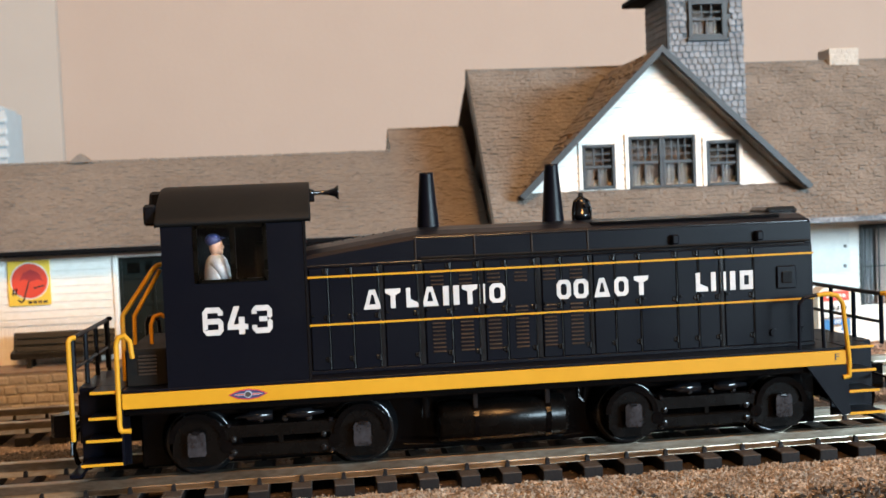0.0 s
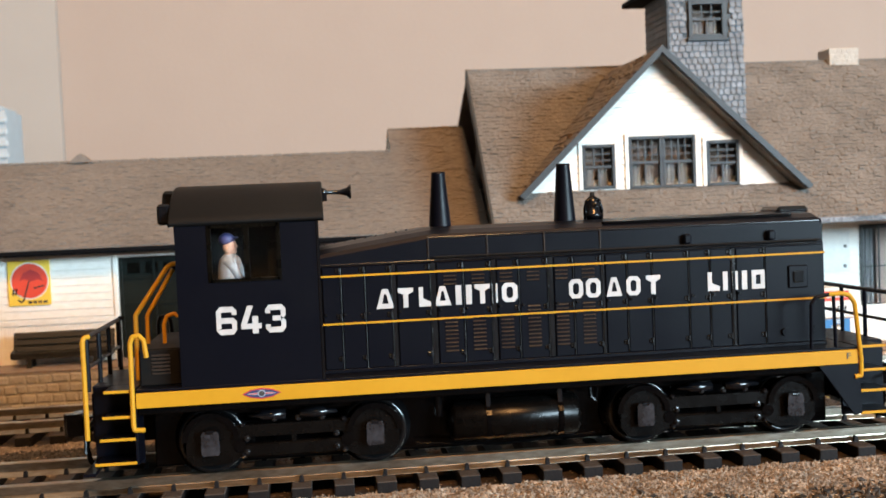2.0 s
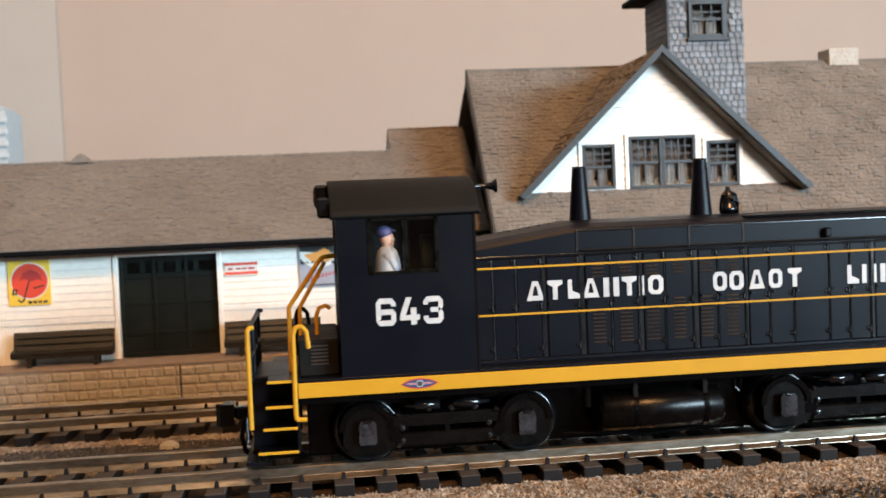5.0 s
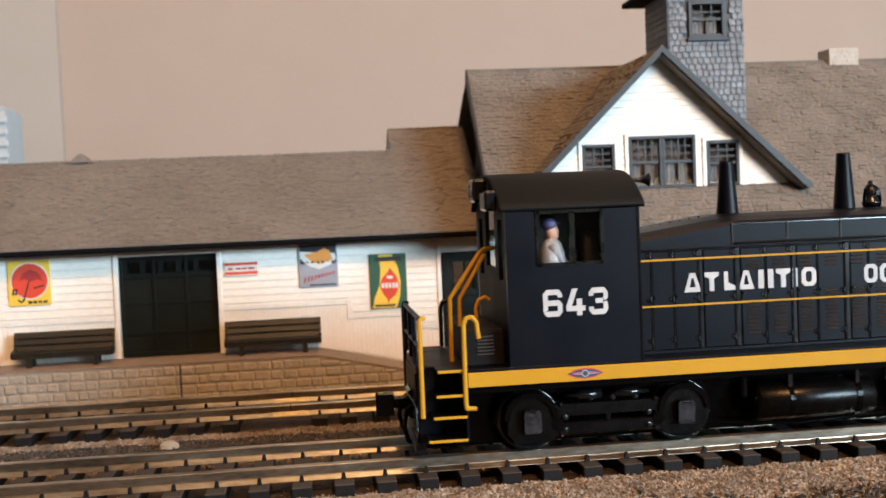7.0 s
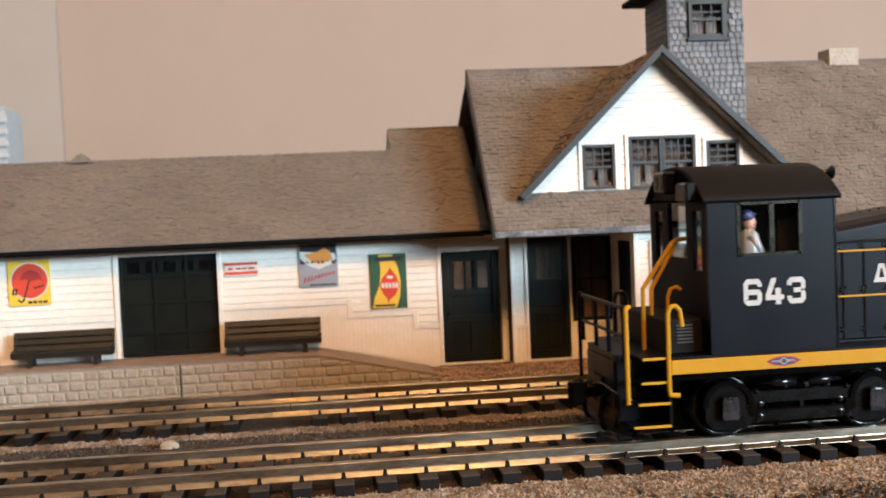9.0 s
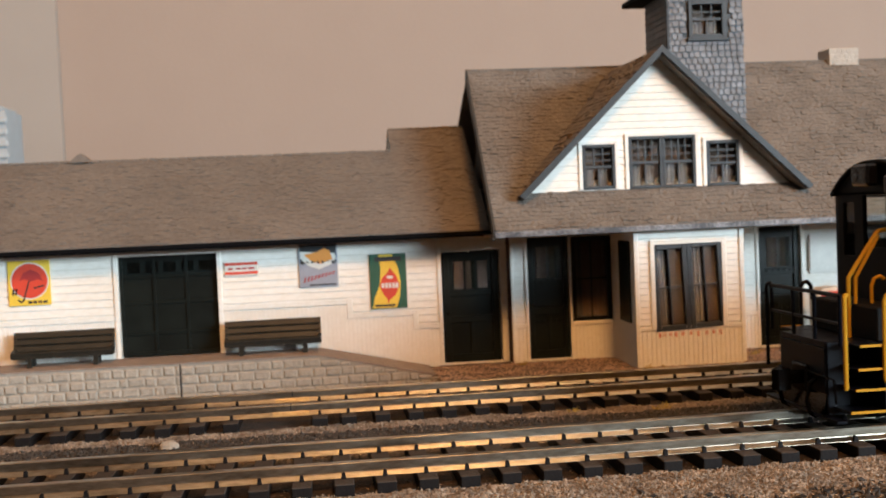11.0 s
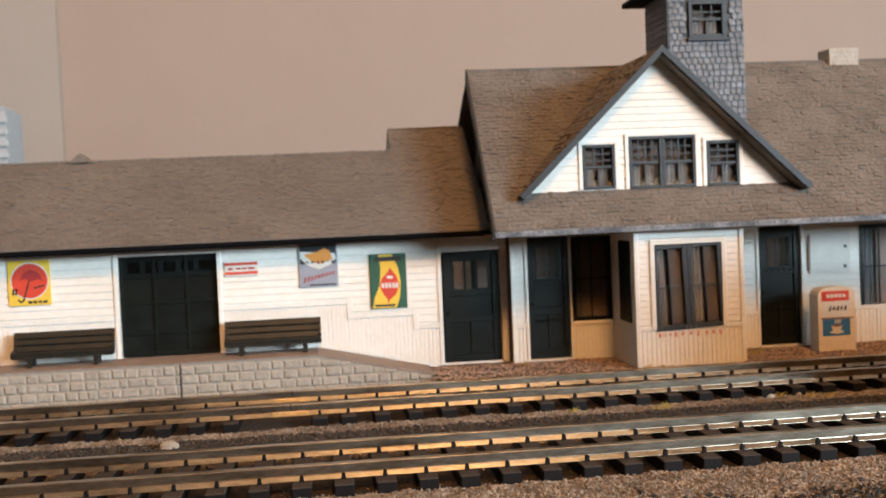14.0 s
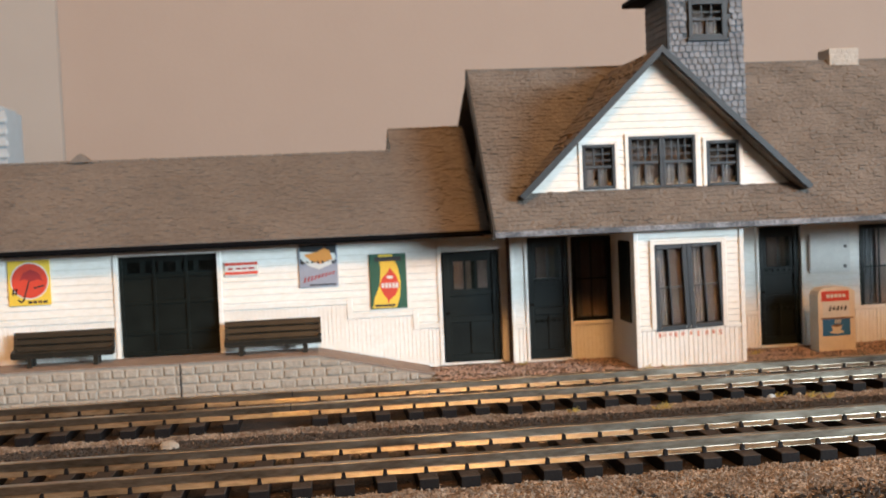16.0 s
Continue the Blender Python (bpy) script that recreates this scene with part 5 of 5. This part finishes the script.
    # tank, boxes and piping under the frame
    tk = part("fuel_tank", lathe(B(), (20.1, -10.6, 6.4), (1, 0, 0), [(0, 1.8), (.15, 2.9), (.5, 3.5), (.8, 3.65), (.85, 3.7), (22.75, 3.7), (22.8, 3.65), (23.1, 3.5), (23.5, 2.9), (23.6, 1.8)], 32), M_TANK, L, "worn black air reservoir with straps", smooth=True)
    for x in (26.4, 39.4):
        part("tank_strap", lathe(B(), (x, -10.6, 6.4), (1, 0, 0), [(0, 3.6), (0, 3.86), (.9, 3.86), (.9, 3.6)], 28), M_UNDER, tk)
        part("tank_hanger", box(B(), x, x + .9, -13.4, -12.4, 8.4, 13.0, .1), M_GLOSS, tk)
    part("fuel_tank", lathe(B(), (20.1, 10.6, 6.4), (1, 0, 0), [(0, 1.8), (.5, 3.5), (.85, 3.7), (22.75, 3.7), (23.1, 3.5), (23.6, 1.8)], 20), M_GLOSS, L, smooth=True)
    # Filler added, and box lowered, so the space under the frame stays dark.
    part("underframe_core", box(B(), -32, 93, -6.8, 6.8, 0.9, 11.1, .3), M_UNDER, L)
    part("battery_box", box(B(), 18.6, 46.5, -6.9, 6.9, 0.8, 11.2, .4), M_UNDER, L)
    part("pipe_run", tube(B(), [(45.5, -12.2, 12.5), (45.6, -12.6, 9.6), (46.5, -12.6, 8.8), (47.0, -12.4, 12.6)], .4), M_UNDER, L)
    part("drain_valve", cyl(B(), (18.0, -12.8, 7.8), (18.0, -12.8, 12.2), .75, .75, 10), M_UNDER, L)
    part("brake_rod", tube(B(), [(14, -9.5, 2.6), (30, -9.8, 1.5), (47, -9.5, 2.4)], .28), M_UNDER, L)
    # steps and end platforms: the same at both ends
    for e, xc in ((-1, -33.2), (1, 94.6)):
        o = lambda d: xc + e * d
        def bx(nm, d0, d1, y0, y1, z0, z1, mt, parent=None, bev=.08):
            a, b = sorted((o(d0), o(d1)))
            return part(nm, box(B(), a, b, y0, y1, z0, z1, bev), mt, parent or L)
        bx("end_deck", 0, 8.4, -9.5, 9.5, 15.2, 16.3, M_BLACK)
        bx("end_beam", 7.2, 8.6, -9.5, 9.5, 6.5, 15.1, M_BLACK)
        bx("footboard", 7.4, 9.4, -15.5, 15.5, 1.9, 2.5, M_BLACK)
        for s in (-1, 1):
            ya, yb = sorted((s * 9.6, s * SIDE))
            st = bx("step_well", 0.1, 8.2, min(s * 9.3, s * 10.0), max(s * 9.3, s * 10.0), 2.5, 16.2, M_BLACK)
            if e < 0:
                bx("step_side", 0.0, 0.5, ya, yb, 3.6, 15.6, M_BLACK)
            else:
                pts = [(87.0, 13.1), (94.6, 13.1), (95.0, 4.2), (93.6, 3.8)]
                part("step_side", prism(B(), pts, "y", s * SIDE - .35, s * SIDE + .25), M_BLACK, L)
            for z, d in ((16.3, 5.2), (12.0, 5.6), (8.25, 6.2), (4.2, 7.2)):
                tr = bx("step_tread", .3, d, ya, yb - .0, z - .35, z, M_BLACK)
                y2, y3 = sorted((s * (SIDE + .02), s * (SIDE + .22)))
                bx("step_edge", .35, d, y2, y3, z - .38, z + .12, M_YELLOW, tr, 0.04)
            # yellow grab irons; the far rear ones are black, shade put into colour
            yg = s * (SIDE + .35)
            grab = M_BLACK if e < 0 < s else M_YELLOW
            word = "grab iron blackened for its shade" if e < 0 < s else "yellow grab iron"
            part("grab_iron", tube(B(), [(o(8.1), yg, 8.4), (o(8.1), yg, 25.0), (o(7.8), yg - s * .3, 25.6), (o(7.2), yg - s * .9, 25.6)], .42), grab, L, word)
            if e < 0:
                part("grab_iron", tube(B(), [(o(-1.3), yg, 9.5), (o(.4), yg, 9.6), (o(.55), yg, 10.4), (o(.45), yg, 24.2), (o(.0), yg, 25.3), (o(-1.0), yg, 25.5), (o(-1.8), yg, 24.6), (o(-2.1), yg, 21.7)], .42), grab, L, word)
            else:
                part("grab_iron", tube(B(), [(o(-.9), yg, 10.8), (o(.3), yg, 11.0), (o(.4), yg, 14), (o(-.6), yg, 24.3), (o(-1.6), yg, 25.7), (o(-3.2), yg, 26.1), (o(-5.5), yg, 26.0)], .42), M_YELLOW, L, "yellow grab iron")
                part("hand_rail", tube(B(), [(o(-5.5), yg, 26.0), (o(-7.9), yg, 25.6), (o(-8.8), yg, 24.4), (o(-9.0), yg, 16.4)], .36), M_BLACK, L)
                part("hand_rail", tube(B(), [(o(-4.6), yg, 26.0), (o(-4.4), yg, 16.4)], .34), M_BLACK, L)
            if e < 0 and s < 0:
                part("cab_handrail", tube(B(), [(-34.5, s * 5.2, 16.3), (-34.4, s * 5.2, 27.8), (-28.6, s * 5.2, 36.0), (-27.8, s * 5.2, 36.6), (-25.7, s * 5.2, 36.8)], .42), M_YELLOW, L, "yellow sloping handrail")
                part("cab_handrail", tube(B(), [(-32.6, s * 4.4, 22.6), (-32.5, s * 4.4, 27.6), (-27.6, s * 4.4, 35.7)], .38), M_YELLOW, L)
                part("grab_hook", tube(B(), [(-29.6, s * 5.0, 22.6), (-29.6, s * 5.0, 26.0), (-29.0, s * 5.0, 27.4), (-27.8, s * 5.0, 27.8), (-27.0, s * 5.0, 27.2)], .36), M_YELLOW, L)
        rl = part("end_railing", tube(B(), [(o(7.9), -14.6, 16.2), (o(7.9), -14.6, 25.4), (o(7.9), 14.6, 25.4), (o(7.9), 14.6, 16.2)], .42), M_BLACK, L, "black end railing")
        part("lower_rail", tube(B(), [(o(7.9), -14.6, 20.2), (o(7.9), 14.6, 20.2)], .32), M_BLACK, rl)
        for y in (-4.5, 4.5):
            part("post", cyl(B(), (o(7.9), y, 16.2), (o(7.9), y, 25.6), .42, .42, 8), M_BLACK, rl)
        # coupler and hoses
        cp = part("coupler", box(B(), *sorted((o(8.2), o(12.0))), -1.3, 1.3, 7.2, 9.6, .4), M_UNDER, L)
        part("knuckle", prism(B(), [(o(12.0), -2.4), (o(14.6), -2.6), (o(15.4), -1.2), (o(14.0), -.6), (o(13.8), 1.2), (o(12.0), 2.2)], "z", 6.4, 10.4), M_UNDER, cp)
        part("coupler_pocket", box(B(), *sorted((o(7.0), o(9.4))), -3.2, 3.2, 5.8, 11.2, .4), M_UNDER, cp)
        for y in (-6.0, 6.0):
            part("air_hose", tube(B(), [(o(8.5), y, 9.0), (o(10.0), y, 8.0), (o(10.6), y, 5.0), (o(10.0), y, 2.4), (o(8.6), y * .9, 1.6)], .45), M_UNDER, L)
        part("cut_lever", tube(B(), [(o(9.0), -14.5, 5.6), (o(9.0), -13.8, 9.8), (o(9.2), -2.5, 10.2)], .25), M_UNDER, L)
        part("plough", prism(B(), [(o(7.0), 1.8), (o(8.8), 1.6), (o(8.0), 6.4)], "y", -9.0, 9.0), M_UNDER, L)
    return L, wheels


def build_figure():
    """The moulded driver figurine: one simple mesh."""
    bm = B()
    def blob(p, r, mi, sz=(1, 1, 1)):
        g = bmesh.ops.create_uvsphere(bm, u_segments=14, v_segments=10, radius=1, matrix=Matrix.Translation(p) @ Matrix.Diagonal((r * sz[0], r * sz[1], r * sz[2], 1)))
        for f in {f for v in g["verts"] for f in v.link_faces}:
            f.material_index, f.smooth = mi, True
    blob((-16.75, -13.6, 39.55), 1.2, 0, (1.0, .9, 1.3))
    blob((-15.65, -13.6, 39.5), .28, 0, (1, .8, 1.2))
    blob((-16.1, -13.6, 38.7), .55, 0)
    blob((-17.2, -13.6, 40.75), 1.4, 2, (1.0, .95, .8))
    blob((-16.0, -13.6, 41.0), .7, 2, (1.2, 1, .3))
    cyl(bm, (-16.9, -13.6, 37.2), (-16.8, -13.6, 38.9), .85, .7, 12)
    k = len(bm.faces)
    lathe(bm, (-16.6, -13.3, 30.0), (-.03, 0, 1), [(0, 2.3), (3.0, 2.35), (5.8, 2.15), (7.4, 1.75), (8.2, 1.0), (8.4, .5)], 18)
    cyl(bm, (-17.0, -14.7, 37.3), (-15.2, -14.9, 34.0), 1.0, .8, 12)
    cyl(bm, (-15.4, -14.9, 34.2), (-13.2, -14.4, 32.6), .75, .5, 12)
    for f in list(bm.faces)[k:]:
        f.material_index, f.smooth = 1, True
    return whole("driver_figurine", bm, [M_SKIN, M_SHIRT, M_CAP], "moulded driver figurine with blue cap and grey shirt", "figurine", at=(-16.8, -13.4, 30.0))


def strokes(name, parent, y, x0, z0, w, h, shapes, label):
    """Flat painted polygons in a cell of unit size, set on a side facing -y."""
    bm = B()
    for p in shapes:
        prism(bm, [(x0 + a * w, z0 + c * h) for a, c in p], "y", y - .05, y)
    bmesh.ops.remove_doubles(bm, verts=bm.verts, dist=1e-4)
    return part(name, bm, M_WHITE, parent, label)


def q(x0, x1, z0, z1):
    return [(x0, z0), (x1, z0), (x1, z1), (x0, z1)]


CUT = .16
SIX = [[(0, CUT), (.24, .24), (.24, .73), (0, 1 - CUT)], [(0, CUT), (.18, 0), (.82, 0), (1, CUT), (.76, .2), (.24, .2)], [(1, CUT), (1, .46), (.76, .40), (.76, .2)],
       [(1, .46), (.84, .60), (.24, .60), (.24, .40), (.76, .40)], [(0, 1 - CUT), (.24, .73), (.24, .8), (.76, .8), (1, 1 - CUT), (.82, 1), (.18, 1)], [(.76, .70), (1, .70), (1, 1 - CUT), (.76, .8)]]
FOUR = [q(.55, .84, 0, .17), q(0, 1, .17, .36), [(0, .36), (.29, .36), (.62, 1), (.33, 1)], q(.55, .84, .36, .62)]
THREE = [[(0, CUT), (.18, 0), (.82, 0), (1, CUT), (.76, .2), (.24, .2)], q(0, .24, CUT, .30), [(1, CUT), (1, .42), (.88, .51), (.76, .42), (.76, .2)], q(.35, .76, .42, .60), [(.76, .60), (.88, .51), (1, .60), (1, 1 - CUT), (.76, .8)],
         [(0, 1 - CUT), (.24, .8), (.76, .8), (1, 1 - CUT), (.82, 1), (.18, 1)], q(0, .24, .70, 1 - CUT)]


def road_number(parent):
    for i, g in enumerate((SIX, FOUR, THREE)):
        strokes("road_number", parent, -16.33, -19.35 + i * 4.1, 24.7, 3.4, 4.75, g, "white road number digit")


def frame_of(pts, inner):
    """The band between a convex outline and its shrunk copy, as quads."""
    ins = [(.5 + (x - .5) * inner[0], .5 + (z - .5) * inner[1]) for x, z in pts]
    n = len(pts)
    return [[pts[i], pts[(i + 1) % n], ins[(i + 1) % n], ins[i]] for i in range(n)]


MARKS = {
    "taper": frame_of([(0, 0), (1, 0), (.66, 1), (.34, 1)], (.36, .5)),
    "drop": [[(0, 1), (0, .8), (.34, .66), (.34, 0), (.66, 0), (.66, .66), (1, .8), (1, 1)]],
    "wedge": [[(0, 0), (1, 0), (1, .22), (.36, .42), (.36, 1), (0, 1)]],
    "pair": [q(0, .36, 0, 1), q(.64, 1, 0, 1)],
    "bar": [q(0, 1, 0, 1)],
    "round": frame_of([(.22, 0), (.78, 0), (1, .2), (1, .8), (.78, 1), (.22, 1), (0, .8), (0, .2)], (.42, .58)),
    "block": frame_of(q(0, 1, 0, 1), (.36, .5)),
}


def name_shapes(parent):
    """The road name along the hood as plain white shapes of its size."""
    row = [("taper", 7.97, 3.2), ("drop", 11.85, 2.7), ("wedge", 15.55, 2.1), ("taper", 18.27, 3.0), ("pair", 22.1, 2.9), ("drop", 25.54, 2.75), ("bar", 28.7, .95), ("round", 30.43, 2.85),
           ("round", 42.68, 2.6), ("round", 45.8, 2.7), ("taper", 49.55, 2.95), ("round", 53.33, 2.6), ("drop", 57.01, 2.65), ("wedge", 68.6, 2.25), ("bar", 71.49, .9), ("pair", 73.32, 2.8), ("block", 76.99, 2.5)]
    for kind, x, w in row:
        strokes("name_shape", parent, -11.44, x, 27.24, w, 3.46, MARKS[kind], "white painted shape of the road name")

BACK_SLEEPERS = [-21.0 - 7.58 * i for i in range(17)] + [-.75] + [5.9 + 7.76 * i for i in range(50)]

build_room()
build_ground()
build_table()
build_track(0.0, [3.1 + 7.36 * i for i in range(-21, 53)], [], "model railway track on black sleepers before the station")
build_track(61.1, BACK_SLEEPERS, [-7.4], "model railway track on black sleepers, beside the station")
build_freight_house()
build_main_station()
build_platform()
build_bench(-71.8, "dark olive slatted bench on the platform")
build_bench(-13.2, "dark olive slatted bench on the platform beside the freight door")
build_signs()
build_distant_tower()
loco, wheelsets = build_loco()
name_shapes(loco)
figure = build_figure()

grains("loose_ballast", 46000, ((-62, 118), (-50, -14.5)), (0.14, 0.38), M_GRAVEL, "brown and tan loose ballast stones", 1)
grains("loose_ballast", 26000, ((-105, 185), (15, 47)), (0.16, 0.38), M_GRAVEL, "brown and tan loose ballast stones", 2, 0.0, lambda x, y, r: not 25.5 + r.gauss(0, .8) < y < 37 + 2 * noise.noise((x * .07, 0, 0)) + r.gauss(0, 1) or r.random() < .12)
grains("loose_ballast", 1200, ((-110, 220), (-15, 15)), (0.2, 0.4), M_GRAVEL, "brown ballast between the sleepers", 3, 0.3)
grains("station_gravel", 9000, ((30, 200), (76, 115.5)), (0.22, 0.5), M_PINKGRAVEL, "reddish gravel before the station", 4)
grains("black_gravel", 2600, ((40, 150), (-62, -26)), (0.4, 0.9), M_BLACKGRAVEL, "coarse black gravel at the layout edge", 5, 0.2, lambda x, y, r: y < -30 - 0.02 * (150 - x) + r.gauss(0, 2))
grains("dark_cinders", 16000, ((-110, 150), (25, 38.5)), (0.25, 0.55), M_BLACKGRAVEL, "dark cinders between the tracks", 6, 0.05)


def build_tuft(x, y, seed):
    """A tuft of dry yellow grass in the ballast."""
    rnd, bm = random.Random(seed), B()
    for i in range(14):
        a, l, r = rnd.uniform(0, 6.28), rnd.uniform(.8, 2.2), rnd.uniform(0, 1.2)
        p = Vector((x + r * math.cos(a), y + r * math.sin(a), ground_height(x, y) - .2))
        e = p + Vector((rnd.gauss(0, .8), rnd.gauss(0, .8), l * .7))
        cyl(bm, p, e, .16, .05, 5)
    whole("grass_tuft", bm, M_TUFT, "dry yellow grass tuft in the ballast", "grass tuft", "", "tufts")


def build_stone(x, y, s, mt, seed, label):
    bm = B()
    bmesh.ops.create_icosphere(bm, subdivisions=2, radius=s, matrix=Matrix.Translation((x, y, ground_height(x, y) + s * .25)))
    for v in bm.verts:
        v.co += Vector((v.co.x - x, v.co.y - y, 0)) * .5 + s * .35 * Vector((noise.noise(v.co * .9 + Vector((seed, 0, 0))), noise.noise(v.co * .9 + Vector((0, seed, 0))), .6 * noise.noise(v.co * .8)))
    whole("pebble", bm, mt, label, "pebble", "", "pebbles")


for i, (x, y) in enumerate(((77, 40), (80, 42.5), (116, 43), (119.5, 41), (110, 46), (58, 44), (124, 101), (128, 104), (131, 107), (96, 89), (91, 90), (60, 112))):
    build_tuft(x, y, i)
build_stone(-33.0, 33.5, 1.5, M_STONE, 3, "flat grey-tan stone between the tracks")
build_stone(107.5, 46.2, .8, M_SIGNPALE, 7, "pale grey stone beside the sleepers")
build_stone(114.5, 46.2, .6, M_STONE, 9, "pale tan stone beside the sleepers")


# ---- what moves ----
TRAVEL = [(0.0, 0.0), (1.4, 0.0), (1.7, 0.5), (2.0, 2.26), (2.5, 4.15), (3.0, 8.14), (3.5, 12.70), (4.0, 17.65), (4.5, 23.1), (5.0, 29.2), (5.5, 36.0), (6.0, 43.4), (6.5, 50.98), (7.0, 58.43), (7.5, 65.99), (8.0, 74.01),
          (8.5, 83.15), (9.0, 94.96), (9.2, 99.4), (9.5, 105.7), (10.0, 116.0), (10.5, 126.0), (11.0, 135.6), (11.5, 145.4), (12.0, 155.5), (13.0, 175.5), (14.0, 195.5), (15.0, 215.5), (16.0, 235.5)]


def travelled(t):
    for (a, sa), (b, sb) in zip(TRAVEL, TRAVEL[1:]):
        if t <= b:
            return sa + (sb - sa) * (t - a) / (b - a)
    return TRAVEL[-1][1]


def motions():
    walk(loco, [(t, pose((30.5 + s) * MM, 0, 0)) for t, s in TRAVEL])
    walk(figure, [(t, pose((-16.8 + s) * MM, -13.4 * MM, 30.0 * MM)) for t, s in TRAVEL])
    steps = [i * 0.25 for i in range(65)]
    for w, x in wheelsets:
        walk(w, [(t, pose((x - 30.5) * MM, 0, 5.85 * MM, 0, math.degrees(travelled(t) / 5.85), 0)) for t in steps])


motions()
